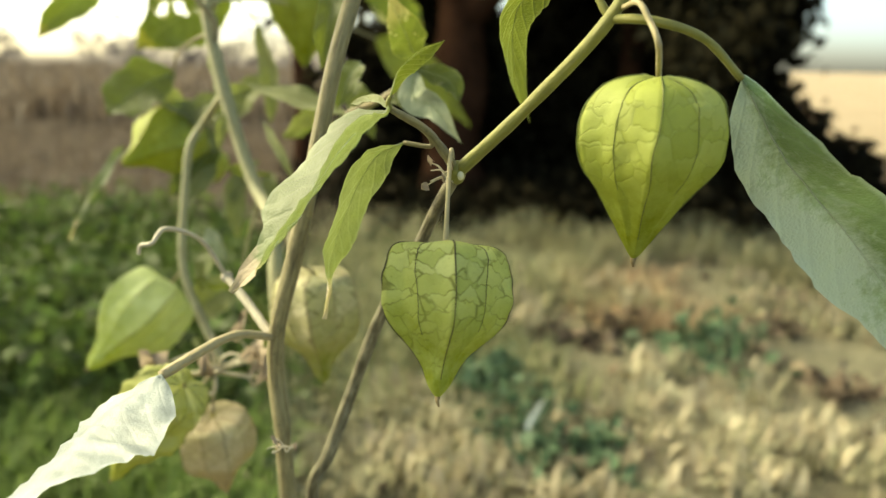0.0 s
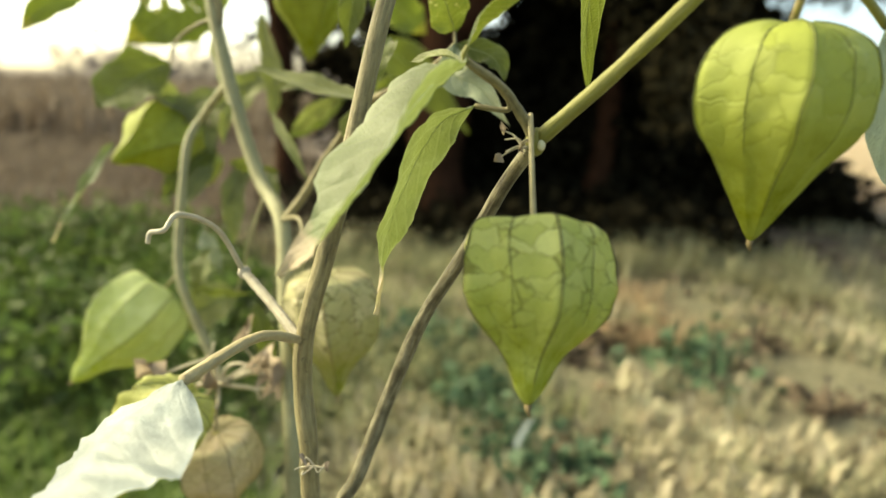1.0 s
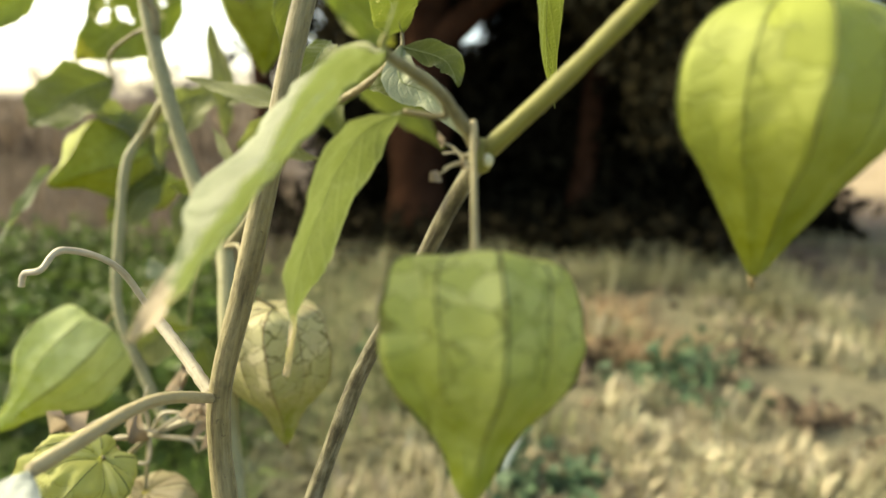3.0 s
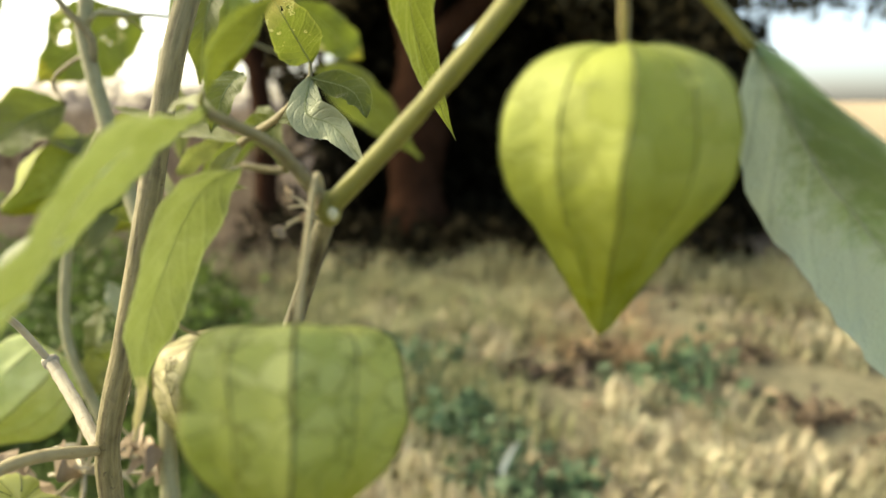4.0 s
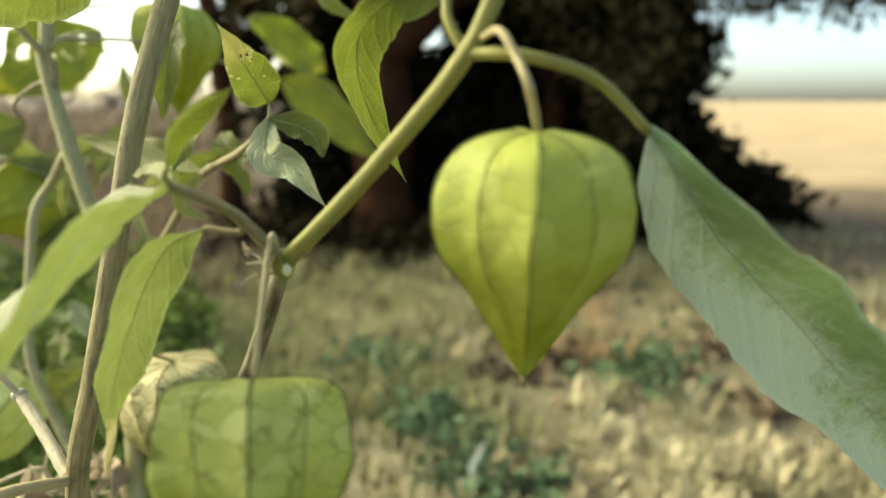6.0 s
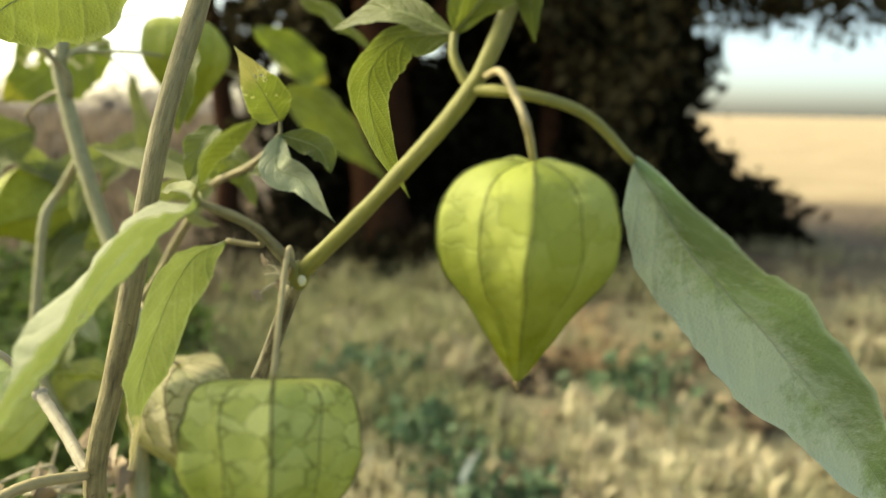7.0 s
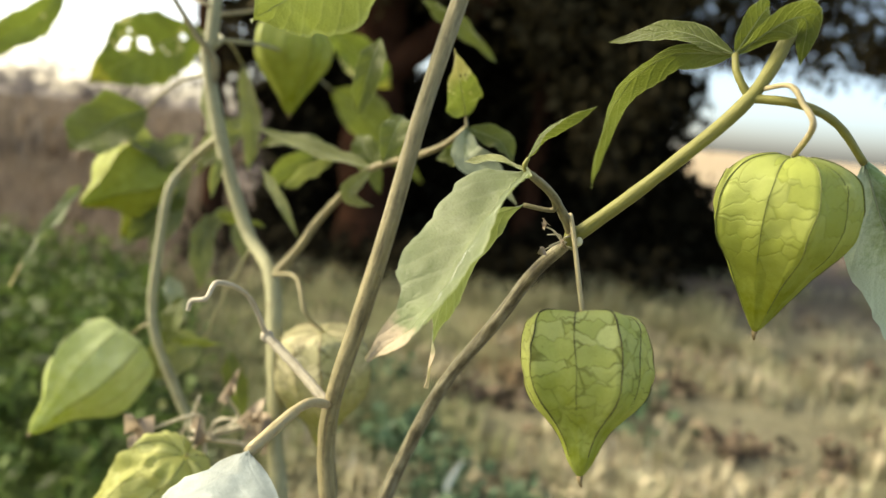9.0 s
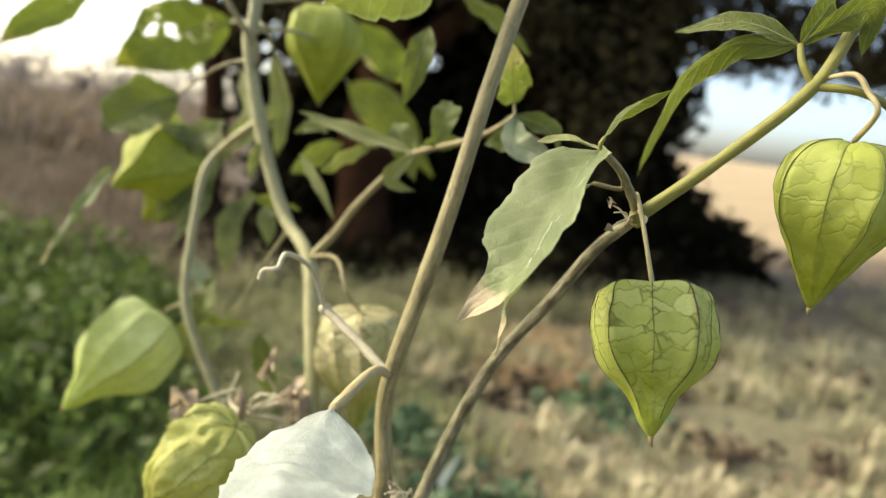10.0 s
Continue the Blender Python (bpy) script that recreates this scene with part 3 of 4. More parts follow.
def tufts(name, spots, per, height, width, spread, mat, label, category, seed, droop=1.0):
    """Bent tapering grass blades round every spot, as one piece of stuff."""
    rng = np.random.default_rng(seed)
    n = len(spots) * per
    base = np.repeat(np.asarray(spots, float), per, axis=0) + np.c_[rng.normal(0, spread, (n, 2)), np.zeros(n)]
    ang = rng.uniform(0, 2 * np.pi, n)
    lean = rng.uniform(0.15, 1.0, n) * droop
    h = height * rng.uniform(0.35, 1.15, n)
    w = width * rng.uniform(0.6, 1.4, n)
    d = np.c_[np.cos(ang), np.sin(ang), np.zeros(n)]
    s = np.c_[-np.sin(ang), np.cos(ang), np.zeros(n)]
    up = np.array([0, 0, 1.0])
    mid = base + d * (lean * h * 0.3)[:, None] + up * (h * 0.62)[:, None]
    end = base + d * (lean * h * 0.95)[:, None] + up * (h * (1.0 - 0.35 * lean))[:, None]
    v = np.stack([base - s * w[:, None] / 2, base + s * w[:, None] / 2, mid - s * w[:, None] * 0.4, mid + s * w[:, None] * 0.4, end], 1).reshape(-1, 3)
    k = np.arange(n) * 5
    quads = np.c_[k, k + 1, k + 3, k + 2].tolist()
    tris = np.c_[k + 2, k + 3, k + 4].tolist()
    ob = mesh_object(name, v.tolist(), quads + tris, mat)
    return tagged(ob, label, category, kind="stuff")


def leaf_cloud(name, centres, per, spread, size, mat, parent=None, seed=0, flat=0.6):
    """Many small pointed leaves scattered round centres (x, y, z)."""
    rng = np.random.default_rng(seed)
    n = len(centres) * per
    c = np.repeat(np.asarray(centres, float), per, axis=0) + rng.normal(0, 1, (n, 3)) * np.asarray(spread)
    c[:, 2] = np.maximum(c[:, 2], 0.02)
    d = rng.normal(0, 1, (n, 3))
    d[:, 2] -= flat
    d /= np.linalg.norm(d, axis=1)[:, None]
    s = np.cross(d, rng.normal(0, 1, (n, 3)))
    s /= np.linalg.norm(s, axis=1)[:, None]
    up = np.cross(s, d)
    L = (size * rng.uniform(0.5, 1.4, n))[:, None]
    v = np.stack([c, c + d * L * 0.45 + s * L * 0.27 + up * L * 0.08, c + d * L, c + d * L * 0.45 - s * L * 0.27 + up * L * 0.08], 1).reshape(-1, 3)
    k = np.arange(n) * 4
    return mesh_object(name, v.tolist(), np.r_[np.c_[k, k + 1, k + 2], np.c_[k, k + 2, k + 3]].tolist(), mat, parent)


def scatter(n, x0, x1, y0, y1, seed, keep=lambda x, y: True):
    rng = random.Random(seed)
    made = []
    while len(made) < n:
        x, y = rng.uniform(x0, x1), rng.uniform(y0, y1)
        if keep(x, y):
            made.append((x, y, 0.0))
    return made


def patchy(x, y):
    return noise.noise(Vector((x * 1.6, y * 1.6, 3.0))) + 0.5 * noise.noise(Vector((x * 4.5, y * 4.5, 7.0))) > -0.08


def trodden(x, y):
    """Bare smooth soil along the right-hand side."""
    edge = 0.45 * noise.noise(Vector((x * 1.3, y * 1.3, 41.0)))
    return x + edge > 0.55 and 2.05 < y + 0.2 * x + 0.6 * edge < 4.6 and noise.noise(Vector((x * 4, y * 4, 44.0))) < 0.30


def open_ground(x, y):
    reach = math.hypot(x - 0.9, (y - 2.6) * 1.2) + 0.9 * noise.noise(Vector((x * 0.7, y * 0.7, 50.0))) + 0.5 * noise.noise(Vector((x * 3.1, y * 3.1, 53.0)))
    return x > -0.32 * y - 0.1 and reach < 2.7 and patchy(x, y) and not trodden(x, y)


tufts("dry_grass", scatter(620, -2.2, 4.6, 0.3, 2.7, 1, open_ground), 22, 0.105, 0.012, 0.04, m_straw, "straw-coloured dry grass in tufts", "grass", 1)
tufts("dry_grass", scatter(700, -6.0, 7.0, -6.0, 5.6, 2, lambda x, y: patchy(x, y) and (y > 2.8 or math.hypot(x, y - 1) > 2.2) and (y < 3.9 or abs(x - 0.6) > 2.2)), 26, 0.16, 0.008, 0.09, m_straw_pale, "grey-brown withered grass on bare soil", "grass", 2)


# ---- low weeds ----
def weed_side(x, y):
    wander = 0.5 * noise.noise(Vector((x * 0.9, y * 0.9, 9.0)))
    fray = 0.9 * noise.noise(Vector((x * 3.5, y * 3.5, 19.0)))
    return x + 0.35 * fray < -0.30 * y + 0.05 + 0.4 * wander and 1.5 + 1.2 * wander + 0.5 * fray < y < 3.8 + 1.6 * wander + fray and x > -3.6 + 2.2 * wander + 1.3 * fray


def weed_bank(name, spots, height, per, size, mat, label, seed):
    rng = random.Random(seed)
    centres = [(x, y, height * rng.uniform(0.15, 1.0) * (0.5 + 0.7 * abs(noise.noise(Vector((x * 1.5, y * 1.5, 1.0)))))) for x, y, _ in spots]
    ob = leaf_cloud(name, centres, per, (0.09, 0.09, 0.06), size, mat, None, seed)
    return tagged(ob, label, "weeds", kind="stuff")


weed_bank("green_weeds", scatter(860, -5.2, 0.0, 0.7, 5.2, 3, weed_side), 0.36, 46, 0.055, m_weed, "dark green broad-leaved weeds covering the ground", 3)
tufts("green_grass", scatter(260, -3.0, 0.0, 1.2, 3.4, 4, weed_side), 22, 0.16, 0.007, 0.06, m_weed, "green grass among the weeds", "grass", 4)
tufts("bright_grass", scatter(150, -1.7, -0.35, 1.15, 2.0, 77, lambda x, y: x < -0.32 * y + 0.12 * noise.noise(Vector((x * 3, y * 3, 60.0))) and y > 1.3 + 0.6 * noise.noise(Vector((x * 2.2, 3.0, 61.0))) - 0.25 * x - 0.3), 24, 0.20, 0.010, 0.05, m_grass_green, "fresh green grass at the edge of the weeds", "grass", 77)
rng = random.Random(40)
low = [(wx + rng.gauss(0, r), wy + rng.gauss(0, r), rng.uniform(0.02, 0.13)) for wx, wy, r in ((0.15, 1.92, 0.10), (0.26, 1.70, 0.10), (0.36, 1.52, 0.07), (1.10, 2.34, 0.12), (0.05, 2.45, 0.12)) for _ in range(24)]
tagged(leaf_cloud("low_weeds", low, 14, (0.03, 0.03, 0.02), 0.05, m_weed_blue, None, 40), "low blue-green weeds among dry grass", "weeds", kind="stuff")
tufts("stubble", scatter(820, -0.2, 3.6, 0.9, 3.2, 51, open_ground), 5, 0.13, 0.021, 0.03, m_stub, "short pale stubble stalks standing in the field", "stubble", 51, 0.45)
tufts("green_grass", scatter(330, -0.75, 0.95, 1.75, 3.9, 58, lambda x, y: x < 0.62 - 0.10 * y + 0.5 * noise.noise(Vector((x * 1.5, y * 1.5, 71.0)))), 22, 0.15, 0.010, 0.07, m_grass_olive, "olive-green grass between weeds and stubble", "grass", 58)
tufts("green_grass", scatter(300, -0.9, 2.2, 2.7, 4.1, 52, lambda x, y: noise.noise(Vector((x * 0.8, y * 0.8, 12.0))) > -0.1), 24, 0.13, 0.009, 0.08, m_grass_grey, "grey-green grass before the thicket", "grass", 52)


tufts("tall_grass", scatter(130, -1.2, 2.8, 3.5, 4.15, 57, lambda x, y: noise.noise(Vector((x * 1.7, y * 1.7, 63.0))) > -0.15), 16, 0.26, 0.008, 0.05, m_grass_grey, "taller grey-green grass at the edge of the thicket", "grass", 57)


def clods():
    """Crumbled lumps of soil and dead leaves lying about."""
    rng = random.Random(61)
    verts, faces = [], []
    for x, y, _ in scatter(420, -0.6, 3.2, 1.1, 4.2, 62, lambda a, b: noise.noise(Vector((a * 1.4, b * 1.4, 20.0))) > 0.0):
        r = rng.uniform(0.012, 0.04)
        k = len(verts)
        ring = 6
        for h, w in ((-0.2, 0.9), (0.35, 1.0), (0.8, 0.55)):
            for q in range(ring):
                a = 2 * math.pi * q / ring + h
                j = rng.uniform(0.7, 1.25)
                verts.append((x + r * w * j * math.cos(a), y + r * w * j * math.sin(a), 0.005 + r * h * 0.8))
        for t in range(2):
            for q in range(ring):
                q2 = (q + 1) % ring
                faces.append((k + t * ring + q, k + t * ring + q2, k + (t + 1) * ring + q2, k + (t + 1) * ring + q))
        faces.append(tuple(k + 2 * ring + q for q in range(ring)))
    tagged(mesh_object("soil_clods", verts, faces, m_clod), "brown soil lumps and leaf litter", "soil", kind="stuff")


clods()
tufts("rusty_grass", [(0.93 + random.Random(k).gauss(0, 0.14), 2.87 + random.Random(k + 90).gauss(0, 0.22), 0) for k in range(70)], 20, 0.10, 0.014, 0.05, m_straw_rust, "rust-brown dead grass patch", "grass", 75)
tufts("withered_grass", scatter(560, -2.0, 4.6, 2.2, 4.2, 71, open_ground), 20, 0.085, 0.014, 0.06, m_straw_dull, "low dull brown grass on trodden soil", "grass", 71)
rng = random.Random(72)
dead = [(dx + rng.gauss(0, 0.05), dy + rng.gauss(0, 0.04), rng.uniform(0.01, 0.07)) for dx, dy, _ in scatter(24, -0.4, 3.0, 1.5, 3.9, 73, lambda a, b: noise.noise(Vector((a * 1.1, b * 2.2, 31.0))) > 0.05) for _ in range(4)]
tagged(leaf_cloud("leaf_litter", dead, 14, (0.03, 0.025, 0.015), 0.055, m_litter, None, 74), "dark brown dead leaves in clumps on the soil", "leaf litter", kind="stuff")


# ---- thicket tree, shade and light put into its colours ----
def hole(p, r=0.16):
    """True near the gap that lets the sky through, cut along the camera's line of sight."""
    a, d = Vector((-0.05, 0.0, 1.1)), Vector((0.827, 8.97, 0.94)).normalized()
    v = Vector(p) - a
    return (v - d * v.dot(d)).length < r


def thin(x):
    """How open the crown is: sparse at the side of the brown field."""
    return min(max((-0.30 - x) * 1.5, 0.0), 0.85)


def thicket():
    tree = thing("thicket_tree", (0.6, 5, 0), "dense tree with reddish trunk and low branches, shade put into its colours", "tree")
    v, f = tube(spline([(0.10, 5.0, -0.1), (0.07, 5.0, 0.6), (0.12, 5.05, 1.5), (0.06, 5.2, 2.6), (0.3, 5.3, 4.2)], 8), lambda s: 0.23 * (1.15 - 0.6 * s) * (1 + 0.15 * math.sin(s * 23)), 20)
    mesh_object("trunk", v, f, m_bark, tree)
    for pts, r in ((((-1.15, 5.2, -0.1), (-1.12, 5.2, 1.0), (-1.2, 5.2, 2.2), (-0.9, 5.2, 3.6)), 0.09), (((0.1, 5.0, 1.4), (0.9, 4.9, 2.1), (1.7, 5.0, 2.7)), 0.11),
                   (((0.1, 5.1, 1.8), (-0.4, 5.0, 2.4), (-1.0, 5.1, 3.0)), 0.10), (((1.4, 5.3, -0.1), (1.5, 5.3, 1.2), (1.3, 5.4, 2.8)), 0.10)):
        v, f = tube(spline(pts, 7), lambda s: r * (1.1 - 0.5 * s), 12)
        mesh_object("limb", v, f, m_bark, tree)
    rng = random.Random(11)
    inner, outer = [], []
    while len(inner) < 2200:
        x, y, zz = rng.uniform(-1.3, 2.45), rng.uniform(5.4, 7.2), rng.uniform(0.0, 4.6)
        if hole((x, y, zz), 0.37) or (zz < 0.9 and x < -0.9) or rng.random() < thin(x):
            continue
        inner.append((x, y, zz))
    while len(outer) < 420:
        x, y, zz = rng.uniform(-1.2, 2.25), rng.uniform(4.3, 5.6), rng.uniform(0.8, 4.6)
        cave = ((x - 0.5) / 1.15) ** 2 + ((zz - 0.8) / 1.15) ** 2
        if cave < 1.0 or hole((x, y, zz), 0.37) or rng.random() < thin(x):
            continue
        outer.append((x, y, zz))
    for _ in range(420):
        outer.append((rng.uniform(2.4, 6.4), rng.uniform(4.8, 6.4), 2.0 + 2.0 * rng.random() ** 1.3))
    while len(inner) < 3700:
        x, y, zz = rng.uniform(1.0, 3.8), rng.uniform(5.5, 6.9), rng.uniform(0.0, 4.4)
        if hole((x, y, zz), 0.37) or x > 2.9 + 0.5 * noise.noise(Vector((zz * 0.9, 2.0, 0.0))) - 0.05 * zz:
            continue
        inner.append((x, y, zz))
    for _ in range(420):
        x = rng.uniform(2.5, 3.7)
        inner.append((x, rng.uniform(5.3, 6.4), rng.uniform(0.0, 1.15) * (3.9 - x) / 1.4))
    # Near-black leaves stand in for the deep shade inside and below.
    leaf_cloud("crown", inner, 34, (0.10, 0.12, 0.10), 0.15, m_crown_shaded, tree, 12)
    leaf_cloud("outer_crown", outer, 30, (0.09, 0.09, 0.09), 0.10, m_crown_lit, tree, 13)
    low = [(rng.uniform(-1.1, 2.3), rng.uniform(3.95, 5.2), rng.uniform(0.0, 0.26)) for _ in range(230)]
    leaf_cloud("undergrowth", low, 26, (0.10, 0.10, 0.06), 0.09, m_crown_shaded, tree, 14)
    return tree


thicket()


# ---- distance ----
def far_trees():
    rng = random.Random(21)
    for k in range(26):
        x, y = -95 + k * 5.2 + rng.uniform(-2, 2), 85 + rng.uniform(-10, 14)
        s = rng.uniform(0.8, 1.9)
        tree = thing("far_tree", (x, y, 0), "small tree on the horizon, haze put into its crown colour", "tree", group="trees on the horizon")
        v, f = tube([Vector((x, y, -0.1)), Vector((x + 0.1, y, 1.2 * s)), Vector((x, y, 2.6 * s))], lambda t: 0.18 * (1.1 - 0.7 * t), 8)
        mesh_object("trunk", v, f, m_bark_far, tree)
        cs = [(x + rng.gauss(0, 1.5 * s), y + rng.gauss(0, 1.0), 0.5 * s + abs(rng.gauss(0, 1.5 * s))) for _ in range(30)]
        leaf_cloud("crown", cs, 14, (0.4, 0.4, 0.3), 0.6, m_far_hazy, tree, 100 + k)


far_trees()
def brown_side(x, y):
    return x < -0.19 * y - 0.15 * noise.noise(Vector((x, y, 4.0)))


tufts("dry_weeds", scatter(1500, -9.0, -0.4, 3.6, 9.0, 8, brown_side), 22, 0.34, 0.012, 0.12, m_dryweed, "brown withered weeds standing in the field", "weeds", 8)
tufts("far_dry_weeds", scatter(1500, -40.0, -1.5, 9.0, 40.0, 9, brown_side), 20, 1.0, 0.06, 0.45, m_dryweed, "brown withered weeds over the far field", "weeds", 9)


# ---- bleached curled leaf on the ground ----
def curled_leaf(at):
    verts, faces = [], []
    for i in range(15):
        s = i / 14
        a = -0.5 + 2.3 * s
        for j in range(5):
            w = (j / 4 - 0.5) * 0.020 * math.sin(math.pi * (0.12 + 0.8 * s))
            verts.append((at[0] - 0.035 * math.cos(a) + 0.03 + w * 0.9, at[1] + 0.012 * math.cos(w * 60) + 0.01 * s, at[2] + 0.105 * s + 0.004 * math.sin(9 * s)))
    for i in range(14):
        for j in range(4):
            faces.append((i * 5 + j, i * 5 + j + 1, i * 5 + j + 6, i * 5 + j + 5))
    ob = mesh_object("curled_leaf", verts, faces, m_curl)
    tagged(ob, "bleached white curled leaf stuck in dry grass", "leaf")


curled_leaf((0.262, 1.54, 0.105))

# ---- the lantern plant ----
plant = thing("ground_cherry_plant", (-0.055, 0.26, 0), "leggy ground cherry plant with green papery husks", "plant")
stem('stem', [(-0.0205, 0.2076, 1.1522), (-0.0252, 0.2064, 1.1365), (-0.0340, 0.1978, 1.1050), (-0.0421, 0.1933, 1.0682), (-0.0485, 0.1916, 1.0414), (-0.0548, 0.1894, 1.0171), (-0.0564, 0.1900, 0.9993), (-0.0545, 0.1871, 0.9796), (-0.0543, 0.1887, 0.9550), (-0.0520, 0.2050, 0.8000), (-0.0550, 0.2400, 0.4000), (-0.0550, 0.2600, 0.0000)], 0.0026, 0.0031, m_stem, plant, '')
stem('stem', [(-0.1320, 0.3810, 1.1706), (-0.1325, 0.3710, 1.1365), (-0.1340, 0.3697, 1.1243), (-0.1228, 0.3610, 1.0769), (-0.1068, 0.3455, 1.0372), (-0.0915, 0.3234, 1.0202), (-0.0860, 0.3045, 0.9909), (-0.0814, 0.2843, 0.9481), (-0.0769, 0.2688, 0.9025), (-0.0800, 0.2800, 0.7000), (-0.0600, 0.2700, 0.3500), (-0.0550, 0.2600, 0.0000)], 0.0033, 0.0042, m_stem_grey, plant, '')
stem('stem', [(0.0521, 0.1461, 1.1423), (0.0462, 0.1442, 1.1339), (0.0374, 0.1441, 1.1147), (0.0205, 0.1510, 1.0940), (0.0040, 0.1578, 1.0765)], 0.0015, 0.0018, m_stem_green, plant, 'young yellow-green stem')
stem('stem', [(0.0040, 0.1578, 1.0765), (-0.0013, 0.1709, 1.0637), (-0.0087, 0.1798, 1.0454), (-0.0205, 0.1918, 1.0198), (-0.0308, 0.1980, 0.9902), (-0.0402, 0.1959, 0.9634), (-0.0479, 0.1997, 0.9400), (-0.0500, 0.2350, 0.8500), (-0.0550, 0.2500, 0.4000), (-0.0550, 0.2600, 0.0000)], 0.0017, 0.0030, m_stem_dark, plant, '')
knot((0.0040, 0.1578, 1.0765), 0.0030, plant)
stem('twig', [(-0.0902, 0.3229, 1.0189), (-0.0781, 0.3198, 1.0349), (-0.0686, 0.3153, 1.0508), (-0.0544, 0.3036, 1.0695), (-0.0444, 0.2931, 1.0804), (-0.0267, 0.2677, 1.0890), (-0.0174, 0.2539, 1.0953), (-0.0112, 0.2471, 1.1020)], 0.0024, 0.0010, m_stem, plant, '')
stem('twig', [(0.0040, 0.1578, 1.0765), (-0.0037, 0.1546, 1.0870), (-0.0129, 0.1494, 1.0931)], 0.0013, 0.0009, m_stem, plant, '')
stem('stub', [(-0.0566, 0.1881, 1.0141), (-0.0673, 0.2000, 1.0207), (-0.0786, 0.2116, 1.0272)], 0.0016, 0.0016, m_stem_pale, plant, 'cut side shoot stub')
bud((-0.0786, 0.2116, 1.0272), 0.0021, plant)
stem('tendril', [(-0.0786, 0.2116, 1.0272), (-0.0841, 0.2044, 1.0429), (-0.0915, 0.1947, 1.0494), (-0.0935, 0.1881, 1.0463), (-0.0976, 0.1887, 1.0452), (-0.0986, 0.1886, 1.0422)], 0.0009, 0.0007, m_dry, plant, 'dried curled tendril')
stem('petiole', [(-0.0566, 0.1881, 1.0141), (-0.0630, 0.1668, 1.0236), (-0.0735, 0.1430, 1.0230)], 0.0013, 0.0015, m_stem_pink, plant, '')
leaf([(-0.0735, 0.1430, 1.0230), (-0.0808, 0.1300, 1.0187), (-0.0853, 0.1224, 1.0161), (-0.0927, 0.1094, 1.0115), (-0.1015, 0.0940, 1.0040)], 0.0410, 78, m_leaf_white, plant, -0.25, 0.008, 'pale whitish leaf seen from above', 0.36, seed=4.51, ragged=0.25)
stem('pedicel', [(0.0029, 0.1582, 1.0775), (0.0022, 0.1571, 1.0824), (0.0016, 0.1485, 1.0743), (0.0011, 0.1378, 1.0620)], 0.0006, 0.0006, m_stem_pink, plant, '')
husk([(0.0011, 0.1380, 1.0618), (0.0006, 0.1240, 1.0289)], 0.0149, m_husk_net, plant, 8, 'green papery husk with dark net veins', 1, 1.00, None)
stem('pedicel', [(0.0395, 0.1442, 1.1168), (0.0412, 0.1361, 1.1175), (0.0432, 0.1331, 1.1136), (0.0449, 0.1309, 1.1089), (0.0488, 0.1404, 1.1024)], 0.0006, 0.0007, m_stem_pink, plant, '')
husk([(0.0488, 0.1404, 1.1024), (0.0478, 0.1418, 1.0589)], 0.0160, m_husk, plant, 30, 'plump yellow-green papery husk', 2, 1.00, None)
stem('petiole', [(0.0374, 0.1441, 1.1147), (0.0460, 0.1380, 1.1139), (0.0582, 0.1403, 1.1105), (0.0680, 0.1409, 1.1021)], 0.0011, 0.0009, m_stem_green, plant, '')
leaf([(0.0680, 0.1409, 1.1021), (0.0843, 0.1453, 1.0826), (0.1079, 0.1502, 1.0613), (0.1326, 0.1525, 1.0351), (0.1570, 0.1570, 1.0078)], 0.0255, 14, m_leaf_blue, plant, 0.40, 0.05, 'large blue-green drooping leaf', 0.45, seed=14.56)
stem('shoot', [(0.0374, 0.1444, 1.1147), (0.0346, 0.1465, 1.1202), (0.0348, 0.1490, 1.1248)], 0.0010, 0.0008, m_stem_green, plant, '')
leaf([(0.0348, 0.1490, 1.1248), (0.0250, 0.1610, 1.1246), (0.0188, 0.1722, 1.1169), (0.0219, 0.1931, 1.1019), (0.0307, 0.2180, 1.0846)], 0.0105, -25, m_leaf, plant, 0.40, 0.05, 'curved green leaf with folded blade', 0.40, seed=22.64)
leaf([(0.0348, 0.1490, 1.1248), (0.0230, 0.1572, 1.1298), (0.0113, 0.1699, 1.1273)], 0.0065, 35, m_leaf, plant, 0.20, 0.04, '', 0.45, seed=11.64)
leaf([(0.0348, 0.1490, 1.1248), (0.0373, 0.1452, 1.1335), (0.0391, 0.1453, 1.1356)], 0.0070, 0, m_leaf, plant, 0.20, 0.04, '', 0.45, seed=23.65)
leaf([(0.0348, 0.1490, 1.1248), (0.0407, 0.1413, 1.1317), (0.0460, 0.1412, 1.1324), (0.0492, 0.1450, 1.1233)], 0.0080, 20, m_leaf, plant, 0.20, 0.05, '', 0.45, seed=15.07)
trail(leaf([(-0.0129, 0.1494, 1.0931), (-0.0195, 0.1452, 1.0870), (-0.0293, 0.1348, 1.0743), (-0.0370, 0.1282, 1.0637), (-0.0480, 0.1285, 1.0520)], 0.0260, 66, m_leaf_gray, plant, 0.42, 0.03, 'pale grey-green leaf with browned tip', 0.42, seed=0.42))
stem('petiole', [(-0.0037, 0.1546, 1.0870), (-0.0031, 0.1558, 1.0835), (-0.0103, 0.1579, 1.0840)], 0.0007, 0.0006, m_stem, plant, '')
leaf([(-0.0103, 0.1579, 1.0840), (-0.0189, 0.1590, 1.0785), (-0.0270, 0.1579, 1.0617), (-0.0303, 0.1564, 1.0496), (-0.0318, 0.1530, 1.0357)], 0.0122, -58, m_leaf_gray, plant, 0.25, 0.07, 'narrow hanging leaf with curled edge', 0.40, seed=25.91)
